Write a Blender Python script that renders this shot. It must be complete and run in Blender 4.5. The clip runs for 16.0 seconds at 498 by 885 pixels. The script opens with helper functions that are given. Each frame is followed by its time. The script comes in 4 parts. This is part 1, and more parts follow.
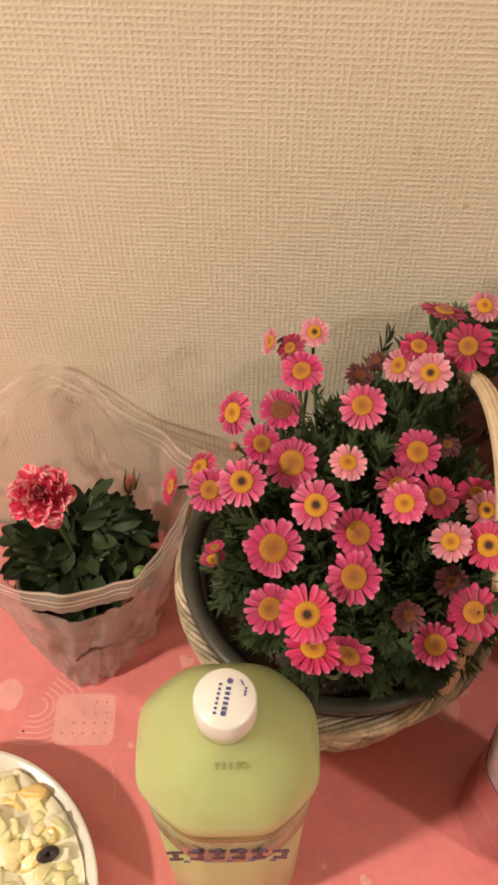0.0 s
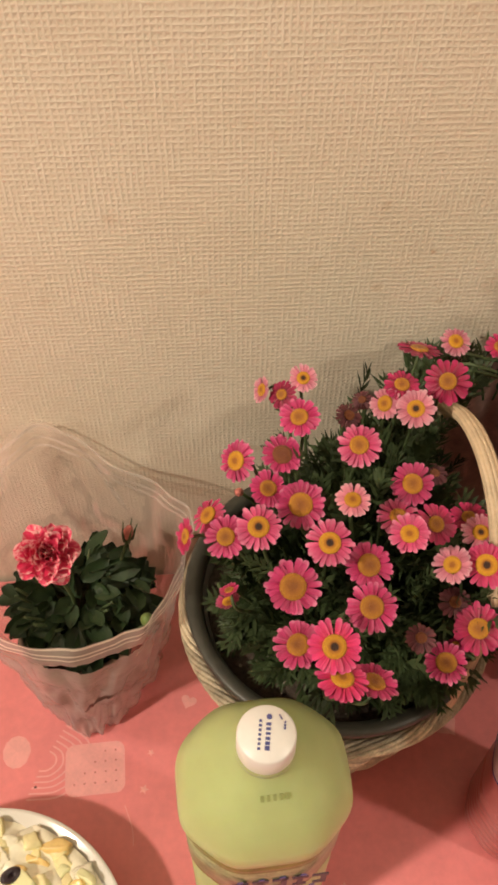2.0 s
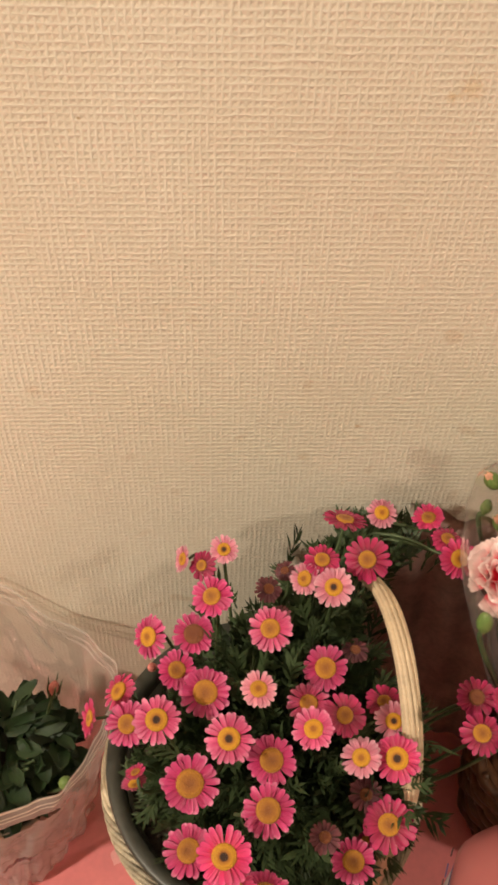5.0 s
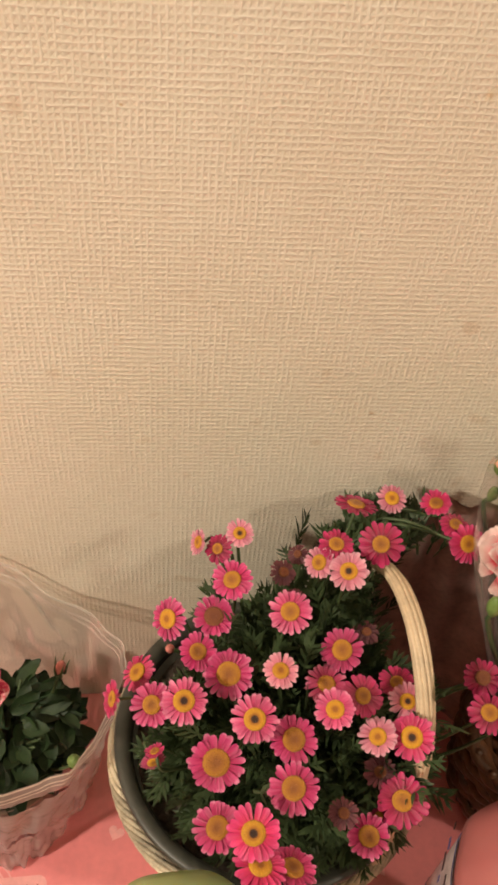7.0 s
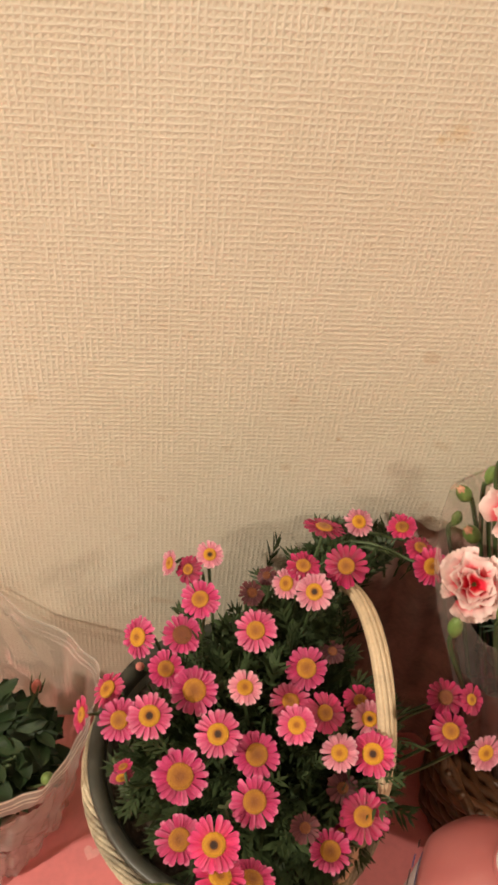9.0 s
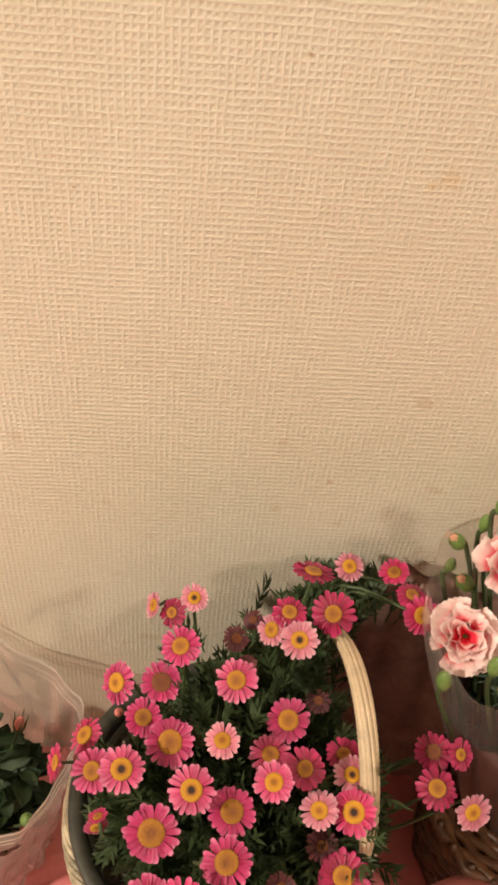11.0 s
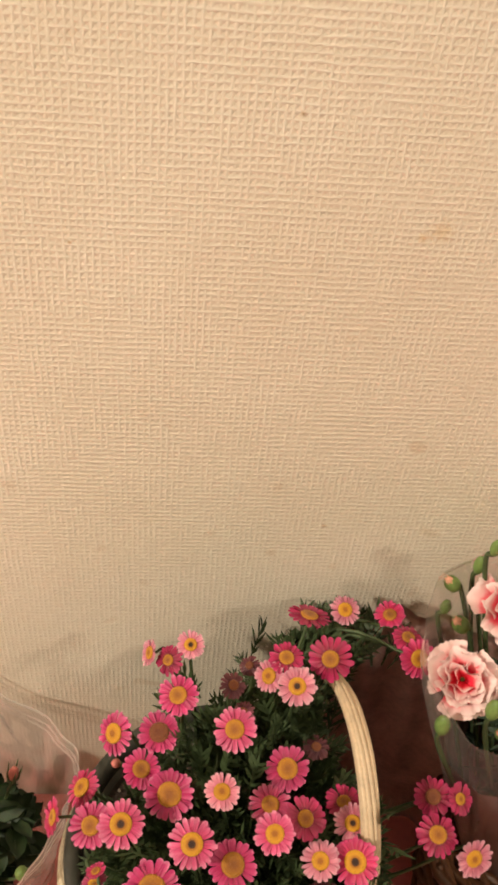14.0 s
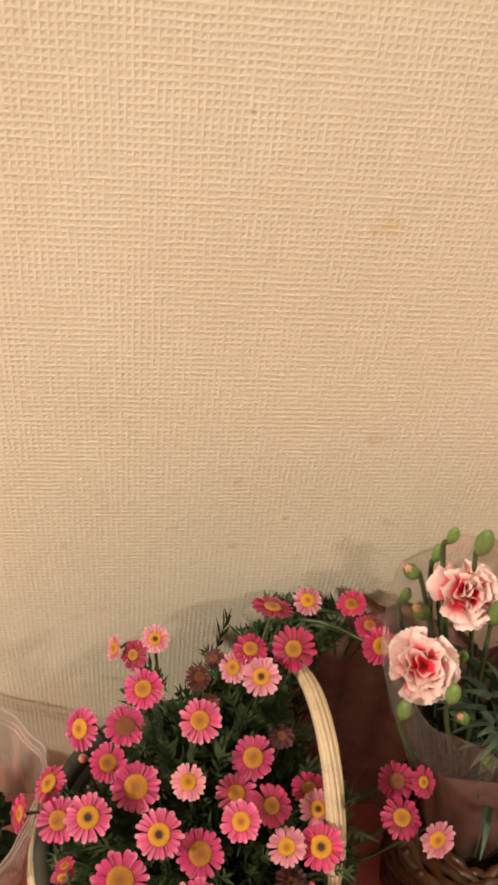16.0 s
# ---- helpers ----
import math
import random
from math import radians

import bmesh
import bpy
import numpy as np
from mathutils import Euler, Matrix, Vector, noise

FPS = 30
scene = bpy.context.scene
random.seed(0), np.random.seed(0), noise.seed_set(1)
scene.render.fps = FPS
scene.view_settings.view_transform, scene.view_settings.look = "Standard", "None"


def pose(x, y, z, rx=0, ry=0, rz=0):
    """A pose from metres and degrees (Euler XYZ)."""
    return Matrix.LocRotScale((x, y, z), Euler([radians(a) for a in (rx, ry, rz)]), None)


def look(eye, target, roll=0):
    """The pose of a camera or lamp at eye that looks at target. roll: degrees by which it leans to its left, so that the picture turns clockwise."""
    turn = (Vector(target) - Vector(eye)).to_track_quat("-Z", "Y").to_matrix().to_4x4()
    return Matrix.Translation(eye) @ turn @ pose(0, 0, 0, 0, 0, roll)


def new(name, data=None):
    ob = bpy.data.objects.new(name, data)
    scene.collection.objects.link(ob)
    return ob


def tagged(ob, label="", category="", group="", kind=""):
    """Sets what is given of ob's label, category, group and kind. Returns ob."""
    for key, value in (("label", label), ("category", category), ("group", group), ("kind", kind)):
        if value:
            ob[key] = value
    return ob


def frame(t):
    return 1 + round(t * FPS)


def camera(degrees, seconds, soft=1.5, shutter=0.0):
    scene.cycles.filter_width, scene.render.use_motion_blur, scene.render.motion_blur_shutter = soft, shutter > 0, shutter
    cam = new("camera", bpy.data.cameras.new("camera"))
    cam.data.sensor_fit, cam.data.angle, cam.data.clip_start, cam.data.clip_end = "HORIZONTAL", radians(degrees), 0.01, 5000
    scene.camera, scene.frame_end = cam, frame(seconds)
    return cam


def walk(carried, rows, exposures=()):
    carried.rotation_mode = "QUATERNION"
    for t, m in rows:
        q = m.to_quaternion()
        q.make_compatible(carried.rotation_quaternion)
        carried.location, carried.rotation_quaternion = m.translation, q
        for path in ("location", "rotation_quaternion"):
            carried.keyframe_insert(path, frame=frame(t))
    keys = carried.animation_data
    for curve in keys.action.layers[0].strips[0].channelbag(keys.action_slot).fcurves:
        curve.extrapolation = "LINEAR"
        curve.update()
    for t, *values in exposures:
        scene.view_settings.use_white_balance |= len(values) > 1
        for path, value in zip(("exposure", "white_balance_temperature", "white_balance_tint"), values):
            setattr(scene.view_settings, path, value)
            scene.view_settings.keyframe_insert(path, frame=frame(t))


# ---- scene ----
cam = camera(31.8, 16.0, soft=3.2)
PATH = [
    (0, (0.054, 0.053, 0.661), (-0.007, 1.256, -0.936), 0.1),
    (0.5, (0.044, 0.046, 0.670), (0.014, 1.258, -0.920), -1.1),
    (1, (0.025, 0.045, 0.678), (0.062, 1.28, -0.895), -0.3),
    (1.5, (0.016, 0.042, 0.682), (0.09, 1.292, -0.878), -0.3),
    (2, (0.018, 0.045, 0.688), (0.101, 1.298, -0.870), 0.7),
    (2.5, (0.037, 0.051, 0.693), (0.129, 1.32, -0.851), 2.6),
    (3, (0.035, 0.067, 0.682), (0.095, 1.399, -0.809), 4.2),
    (3.5, (0.038, 0.073, 0.708), (0.08, 1.443, -0.748), 3.6),
    (4, (0.057, 0.082, 0.710), (0.117, 1.471, -0.728), 1.6),
    (4.2, (0.069, 0.082, 0.713), (0.136, 1.495, -0.701), 1.5),
    (6.3, (0.037, 0.091, 0.728), (0.173, 1.423, -0.758), 4.5),
    (6.5, (0.029, 0.085, 0.728), (0.184, 1.418, -0.755), 5.0),
    (7, (0.032, 0.086, 0.730), (0.209, 1.429, -0.741), 5.9),
    (7.5, (0.05, 0.08, 0.741), (0.217, 1.434, -0.721), 6.5),
    (8, (0.063, 0.074, 0.745), (0.197, 1.444, -0.706), 6.3),
    (8.5, (0.061, 0.071, 0.751), (0.221, 1.449, -0.689), 6.2),
    (8.7, (0.045, 0.07, 0.744), (0.234, 1.455, -0.686), 6.4),
    (10.8, (0.063, 0.093, 0.742), (0.212, 1.492, -0.680), 6.7),
    (11, (0.065, 0.091, 0.749), (0.206, 1.502, -0.662), 6.3),
    (11.5, (0.057, 0.085, 0.751), (0.201, 1.526, -0.628), 4.5),
    (12, (0.04, 0.095, 0.747), (0.222, 1.523, -0.641), 4.8),
    (12.5, (0.037, 0.096, 0.749), (0.254, 1.503, -0.655), 5.7),
    (13, (0.055, 0.095, 0.755), (0.288, 1.515, -0.635), 6.3),
    (13.5, (0.07, 0.091, 0.759), (0.272, 1.537, -0.608), 6.3),
    (14, (0.059, 0.097, 0.757), (0.232, 1.552, -0.604), 6.3),
    (14.5, (0.051, 0.101, 0.752), (0.264, 1.54, -0.620), 6.2),
    (15, (0.043, 0.099, 0.757), (0.291, 1.529, -0.619), 6.6),
    (15.5, (0.046, 0.1, 0.760), (0.301, 1.538, -0.606), 7.5),
    (16, (0.063, 0.091, 0.760), (0.31, 1.538, -0.599), 7.1),
]
walk(cam, [(t, look(eye, target, roll)) for t, eye, target, roll in PATH],
     [(0, -0.20, 6700, 12), (0.5, -0.38, 6800, 12.5), (1.0, -0.38, 6800, 12.5), (1.5, -0.27, 6750, 12), (2.5, -0.31, 6750, 12), (3.5, -0.17, 6650, 11), (7, -0.14, 6600, 10.5), (11, -0.06, 6600, 10), (16, -0.08, 6600, 10)])

# ---- world and lamps ----
WALL_Y = 0.454
world = bpy.data.worlds.new("world")
scene.world = world
world.use_nodes = True
world.node_tree.nodes["Background"].inputs["Color"].default_value = (1.0, 0.8, 0.58, 1)
world.node_tree.nodes["Background"].inputs["Strength"].default_value = 0.08


def room_lamp(name, place, target, watts, size):
    data = bpy.data.lights.new(name, "AREA")
    data.shape, data.size, data.energy, data.color = "DISK", size, watts, (1.0, 0.882, 0.722)
    ob = new(name, data)
    ob.matrix_world = look(place, target)
    return ob


room_lamp("room_lamp_main", (-1.32, -0.53, 1.58), (0.05, 0.25, 0.1), 39, 0.14)
room_lamp("room_lamp_second", (1.45, -0.52, 1.70), (0.05, 0.30, 0.2), 14, 0.12)


# ---- materials ----
def nodes_of(name):
    m = bpy.data.materials.new(name)
    m.use_nodes = True
    nt = m.node_tree
    return m, nt, nt.nodes["Principled BSDF"]


def add(nt, kind, **inputs):
    n = nt.nodes.new(kind)
    for k, v in inputs.items():
        n.inputs[k.replace("_", " ")].default_value = v
    return n


def ramp(nt, fac, stops):
    n = nt.nodes.new("ShaderNodeValToRGB")
    els = n.color_ramp.elements
    while len(els) < len(stops):
        els.new(0.5)
    for e, (p, c) in zip(els, stops):
        e.position, e.color = p, (*c, 1)
    nt.links.new(fac, n.inputs["Fac"])
    return n.outputs["Color"]


def coords(nt, scale=(1, 1, 1), kind="Object"):
    tc = nt.nodes.new("ShaderNodeTexCoord")
    mp = nt.nodes.new("ShaderNodeMapping")
    mp.inputs["Scale"].default_value = scale
    nt.links.new(tc.outputs[kind], mp.inputs["Vector"])
    return mp.outputs["Vector"]


def noise_of(nt, vec, scale, detail=3.0, rough=0.55):
    n = add(nt, "ShaderNodeTexNoise", Scale=scale, Detail=detail, Roughness=rough)
    nt.links.new(vec, n.inputs["Vector"])
    return n.outputs["Fac"]


def maths(nt, op, a, b):
    n = nt.nodes.new("ShaderNodeMath")
    n.operation = op
    for i, v in enumerate((a, b)):
        if isinstance(v, (int, float)):
            n.inputs[i].default_value = v
        else:
            nt.links.new(v, n.inputs[i])
    return n.outputs[0]


def bump(nt, bsdf, height, strength, distance):
    n = add(nt, "ShaderNodeBump", Strength=strength, Distance=distance)
    nt.links.new(height, n.inputs["Height"])
    nt.links.new(n.outputs["Normal"], bsdf.inputs["Normal"])


def multiply(nt, a, b, fac=1.0):
    n = nt.nodes.new("ShaderNodeMix")
    n.data_type, n.blend_type = "RGBA", "MULTIPLY"
    n.inputs[0].default_value = fac
    nt.links.new(a, n.inputs[6])
    nt.links.new(b, n.inputs[7])
    return n.outputs[2]


def plain(name, colour, rough=0.5, scale=40.0, spread=0.25, bump_mm=0.3, bump_scale=300.0, metal=0.0, stretch=(1, 1, 1), per_object=0.0, coat=0.0, sub=0.0, spec=0.5, depth=1.0):
    """A surface with coarse and fine variation of its colour and a fine relief."""
    m, nt, b = nodes_of(name)
    v = coords(nt, stretch)
    f = maths(nt, "ADD", maths(nt, "MULTIPLY", noise_of(nt, v, scale), 0.6), maths(nt, "MULTIPLY", noise_of(nt, v, scale * 6), 0.4))
    lo = tuple(c * (1 - spread) for c in colour)
    hi = tuple(min(1, c * (1 + spread)) for c in colour)
    col = ramp(nt, f, [(0.3, lo), (0.7, hi)])
    if per_object:
        info = nt.nodes.new("ShaderNodeObjectInfo")
        col = multiply(nt, col, ramp(nt, info.outputs["Random"], [(0, (1 - per_object,) * 3), (1, (1, 1, 1))]))
    nt.links.new(col, b.inputs["Base Color"])
    b.inputs["Roughness"].default_value, b.inputs["Metallic"].default_value = rough, metal
    b.inputs["Coat Weight"].default_value = coat
    b.inputs["Specular IOR Level"].default_value = spec
    if sub:
        b.inputs["Subsurface Weight"].default_value = sub
        b.inputs["Subsurface Radius"].default_value = (0.004, 0.003, 0.002)
        b.inputs["Subsurface Scale"].default_value = depth
    if bump_mm:
        bump(nt, b, noise_of(nt, v, bump_scale), 0.6, bump_mm / 1000)
    return m


def film(name, colour, haze, gloss, rough=0.15, crease=60.0):
    """Thin clear plastic sheet: mostly see-through, with some haze and gloss."""
    m, nt, b = nodes_of(name)
    nt.nodes.remove(b)
    out = nt.nodes["Material Output"]
    v = coords(nt)
    n1 = noise_of(nt, v, crease, 4.0)
    vor = add(nt, "ShaderNodeTexVoronoi", Scale=crease * 0.8)
    vor.feature = "DISTANCE_TO_EDGE"
    nt.links.new(v, vor.inputs["Vector"])
    edge = maths(nt, "MINIMUM", vor.outputs["Distance"], 0.12)
    bp = add(nt, "ShaderNodeBump", Strength=0.65, Distance=0.004)
    nt.links.new(maths(nt, "ADD", n1, maths(nt, "MULTIPLY", edge, 0.9)), bp.inputs["Height"])
    clear = add(nt, "ShaderNodeBsdfTransparent", Color=(*(0.25 * c + 0.74 for c in colour), 1))
    dif = add(nt, "ShaderNodeBsdfDiffuse", Color=(*colour, 1))
    tra = add(nt, "ShaderNodeBsdfTranslucent", Color=(*colour, 1))
    glo = add(nt, "ShaderNodeBsdfGlossy", Color=(1, 1, 1, 1), Roughness=rough)
    nt.links.new(bp.outputs["Normal"], glo.inputs["Normal"])
    half = add(nt, "ShaderNodeMixShader", Fac=0.5)
    nt.links.new(dif.outputs[0], half.inputs[1])
    nt.links.new(tra.outputs[0], half.inputs[2])
    one = nt.nodes.new("ShaderNodeMixShader")
    hz = maths(nt, "MULTIPLY", maths(nt, "ADD", noise_of(nt, v, crease * 0.5, 5.0), 0.5), haze)
    nt.links.new(hz, one.inputs[0])
    nt.links.new(clear.outputs[0], one.inputs[1])
    nt.links.new(half.outputs[0], one.inputs[2])
    two = nt.nodes.new("ShaderNodeMixShader")
    lw = add(nt, "ShaderNodeLayerWeight", Blend=0.25)
    nt.links.new(bp.outputs["Normal"], lw.inputs["Normal"])
    nt.links.new(maths(nt, "ADD", maths(nt, "MULTIPLY", lw.outputs["Fresnel"], gloss), gloss * 0.12), two.inputs[0])
    nt.links.new(one.outputs[0], two.inputs[1])
    nt.links.new(glo.outputs[0], two.inputs[2])
    nt.links.new(two.outputs[0], out.inputs["Surface"])
    return m


def wallpaper_material():
    """Cream vinyl wallpaper with an uneven woven relief."""
    m, nt, b = nodes_of("woven_wallpaper")
    tc = nt.nodes.new("ShaderNodeTexCoord")
    sep = nt.nodes.new("ShaderNodeSeparateXYZ")
    nt.links.new(tc.outputs["Object"], sep.inputs[0])
    base = coords(nt)
    warp_z = noise_of(nt, coords(nt, (75, 38, 90)), 1.0, 3.0, 0.6)
    warp_x = noise_of(nt, coords(nt, (90, 38, 45)), 1.0, 3.0, 0.6)
    fine = noise_of(nt, base, 520.0, 2.0)
    across = noise_of(nt, coords(nt, (150, 60, 430)), 1.0, 3.0, 0.55)
    upright = noise_of(nt, coords(nt, (420, 60, 110)), 1.0, 3.0, 0.55)
    patch = noise_of(nt, base, 24.0, 2.0)

    def thread(axis, period, warp, amount):
        a = maths(nt, "MULTIPLY", axis, 2 * math.pi / period)
        a = maths(nt, "ADD", a, maths(nt, "MULTIPLY", warp, amount))
        return maths(nt, "ADD", maths(nt, "MULTIPLY", maths(nt, "SINE", a, 0), 0.5), 0.5)

    rows = thread(sep.outputs["Z"], 0.0034, warp_z, 4.2)
    cols = thread(sep.outputs["X"], 0.0033, warp_x, 4.2)
    # threads pass over and under one another by turns
    turn_z = maths(nt, "SUBTRACT", maths(nt, "MULTIPLY", thread(sep.outputs["Z"], 0.0068, warp_z, 2.1), 2.0), 1.0)
    turn_x = maths(nt, "SUBTRACT", maths(nt, "MULTIPLY", thread(sep.outputs["X"], 0.0066, warp_x, 2.1), 2.0), 1.0)
    swap = maths(nt, "MULTIPLY", maths(nt, "MULTIPLY", turn_z, turn_x), 0.07)
    uneven = maths(nt, "ADD", maths(nt, "MULTIPLY", patch, 0.9), 0.35)
    over = maths(nt, "MULTIPLY", maths(nt, "MULTIPLY", rows, maths(nt, "ADD", 0.66, swap)), maths(nt, "ADD", maths(nt, "MULTIPLY", across, 1.2), 0.25))
    under = maths(nt, "MULTIPLY", maths(nt, "MULTIPLY", cols, maths(nt, "SUBTRACT", 0.66, swap)), maths(nt, "ADD", maths(nt, "MULTIPLY", upright, 1.4), 0.25))
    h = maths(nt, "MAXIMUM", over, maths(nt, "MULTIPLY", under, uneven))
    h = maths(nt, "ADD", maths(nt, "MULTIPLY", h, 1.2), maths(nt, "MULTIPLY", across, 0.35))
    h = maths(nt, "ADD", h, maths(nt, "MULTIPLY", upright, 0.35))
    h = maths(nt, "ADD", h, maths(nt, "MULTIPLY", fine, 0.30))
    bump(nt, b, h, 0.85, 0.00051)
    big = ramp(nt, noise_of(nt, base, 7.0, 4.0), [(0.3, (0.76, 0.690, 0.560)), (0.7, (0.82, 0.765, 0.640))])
    # shade in the hollows between threads, put into the colour by relief height
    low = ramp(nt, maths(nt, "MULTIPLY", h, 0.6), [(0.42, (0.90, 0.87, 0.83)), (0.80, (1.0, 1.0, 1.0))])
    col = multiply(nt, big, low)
    spots = ramp(nt, noise_of(nt, base, 38.0, 1.0), [(0.24, (0.80, 0.66, 0.55)), (0.30, (1, 1, 1))])
    col = multiply(nt, col, spots, 0.4)
    for x, z, size, tone in ((0.154, 0.354, 0.0035, (0.72, 0.55, 0.42)), (0.109, 0.611, 0.0028, (0.70, 0.57, 0.43)), (0.009, 0.545, 0.0022, (0.70, 0.58, 0.44)), (0.180, 0.560, 0.013, (0.96, 0.88, 0.77)), (0.172, 0.556, 0.006, (0.92, 0.81, 0.66))):
        away = nt.nodes.new("ShaderNodeVectorMath")
        away.operation = "DISTANCE"
        nt.links.new(tc.outputs["Object"], away.inputs[0])
        away.inputs[1].default_value = (x, WALL_Y, z)
        d = maths(nt, "ADD", maths(nt, "DIVIDE", away.outputs["Value"], size), maths(nt, "MULTIPLY", fine, 0.9))
        col = multiply(nt, col, ramp(nt, d, [(0.55, tone), (1.0, (1, 1, 1))]))
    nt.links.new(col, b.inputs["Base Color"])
    b.inputs["Roughness"].default_value = 0.36
    return m


def radial(name, stops, rough=0.5, streak=0.45, sub=0.0):
    """Petals coloured from the heart (0) to the tip (1) of a flower of unit radius."""
    m, nt, b = nodes_of(name)
    tc = nt.nodes.new("ShaderNodeTexCoord")
    ln = nt.nodes.new("ShaderNodeVectorMath")
    ln.operation = "LENGTH"
    nt.links.new(tc.outputs["Object"], ln.inputs[0])
    f = maths(nt, "ADD", ln.outputs["Value"], maths(nt, "MULTIPLY", maths(nt, "SUBTRACT", noise_of(nt, coords(nt), 7.0), 0.5), streak))
    col = ramp(nt, f, stops)
    info = nt.nodes.new("ShaderNodeObjectInfo")
    col = multiply(nt, col, ramp(nt, info.outputs["Random"], [(0, (0.72, 0.64, 0.68)), (1, (0.96, 0.92, 0.94))]))
    isl = nt.nodes.new("ShaderNodeNewGeometry")
    col = multiply(nt, col, ramp(nt, isl.outputs["Random Per Island"], [(0, (0.66, 0.54, 0.60)), (1, (0.97, 0.94, 0.95))]))
    nt.links.new(col, b.inputs["Base Color"])
    b.inputs["Roughness"].default_value = rough
    b.inputs["Sheen Weight"].default_value = 0.15
    bump(nt, b, noise_of(nt, coords(nt), 24.0), 0.4, 0.0004)
    return m


def along(name, stops, speck=0.0, rough=0.5):
    """Petals coloured along their length by their own map."""
    m, nt, b = nodes_of(name)
    tc = nt.nodes.new("ShaderNodeTexCoord")
    sep = nt.nodes.new("ShaderNodeSeparateXYZ")
    nt.links.new(tc.outputs["UV"], sep.inputs[0])
    f = sep.outputs["Y"]
    n = noise_of(nt, coords(nt), 230.0 if speck else 90.0, 4.0, 0.65)
    if speck:
        f = maths(nt, "ADD", maths(nt, "MULTIPLY", f, 0.45), 0.47)
    f = maths(nt, "ADD", f, maths(nt, "MULTIPLY", maths(nt, "SUBTRACT", n, 0.5), 0.35 + 3.2 * speck))
    nt.links.new(ramp(nt, f, stops), b.inputs["Base Color"])
    b.inputs["Roughness"].default_value = rough
    bump(nt, b, noise_of(nt, coords(nt), 420.0), 0.4, 0.0004)
    return m


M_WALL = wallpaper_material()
M_CEIL = plain("ceiling_paint", (0.84, 0.81, 0.75), 0.8, 8)
M_ROOM = plain("plain_beige_paper", (0.78, 0.74, 0.66), 0.8, 10, 0.08, 0.4, 200)
M_FLOOR = plain("floor_wood", (0.34, 0.25, 0.17), 0.45, 12, 0.3, stretch=(1, 8, 1))
M_TABLE = plain("table_wood", (0.30, 0.18, 0.09), 0.45, 14, 0.3, stretch=(8, 1, 1))
M_CLOTH = plain("pink_vinyl_cloth", (0.82, 0.262, 0.268), 0.32, 30, 0.10, 0.5, 30, coat=0.15)
M_PRINT = plain("pale_print", (0.87, 0.41, 0.40), 0.34, 60, 0.12, 0.15, 70)
M_DOTS = plain("print_dot", (0.55, 0.17, 0.15), 0.4, 60, 0.1, 0)
M_SOIL = plain("potting_soil", (0.062, 0.043, 0.032), 0.95, 260, 0.6, 3.0, 350)
M_GRIT = plain("perlite", (0.25, 0.21, 0.17), 0.9, 300, 0.4, 0.3)
M_LINER = plain("grey_plastic", (0.054, 0.054, 0.043), 0.42, 30, 0.25, 0.1)
M_WICKER = plain("whitewashed_wicker", (0.72, 0.59, 0.42), 0.55, 120, 0.45, 0.5, 900, stretch=(1, 1, 0.4), per_object=0.55)
M_HANDLE = plain("peeled_willow", (0.74, 0.57, 0.38), 0.5, 90, 0.2, 0.4, 700, per_object=0.25)
M_BROWN = plain("brown_wicker", (0.15, 0.060, 0.024), 0.4, 120, 0.5, 0.4, 700, per_object=0.5, coat=0.2)
M_LEAF = plain("feathery_leaf", (0.046, 0.072, 0.025), 0.6, 60, 0.45, 0.2, 500)
M_STEM = plain("green_stem", (0.070, 0.105, 0.04), 0.55, 80, 0.3, 0.1)
M_ROSELEAF = plain("rose_leaf", (0.018, 0.042, 0.010), 0.6, 2.5, 0.35, 0.4, 9, per_object=0.3)
M_CARNLEAF = plain("carnation_leaf", (0.060, 0.098, 0.062), 0.6, 70, 0.3, 0.1)
M_BUD = plain("green_bud", (0.20, 0.31, 0.085), 0.45, 1.5, 0.25, 0.15, 6, per_object=0.2)
M_BUDTIP = plain("bud_petal_tip", (0.82, 0.40, 0.26), 0.5, 3, 0.3, 0.3, 6)
M_DISC = {
    "yellow": radial("yellow_disc", [(0.14, (0.45, 0.17, 0.01)), (0.19, (0.66, 0.31, 0.01)), (0.30, (0.82, 0.44, 0.015)), (0.5, (0.80, 0.47, 0.03))], 0.7, 0.05),
    "ochre": radial("ochre_disc", [(0.10, (0.36, 0.14, 0.02)), (0.25, (0.50, 0.22, 0.02)), (0.36, (0.64, 0.32, 0.02)), (0.5, (0.64, 0.28, 0.03))], 0.75, 0.16),
    "brown": radial("brown_disc", [(0.0, (0.25, 0.08, 0.03)), (0.6, (0.34, 0.13, 0.03)), (1.0, (0.36, 0.10, 0.04))], 0.8, 0.5),
    "dark": radial("dotted_disc", [(0.0, (0.030, 0.009, 0.002)), (0.155, (0.05, 0.016, 0.003)), (0.20, (0.50, 0.20, 0.01)), (0.29, (0.78, 0.42, 0.015)), (0.5, (0.86, 0.50, 0.02))], 0.7, 0.02),
}
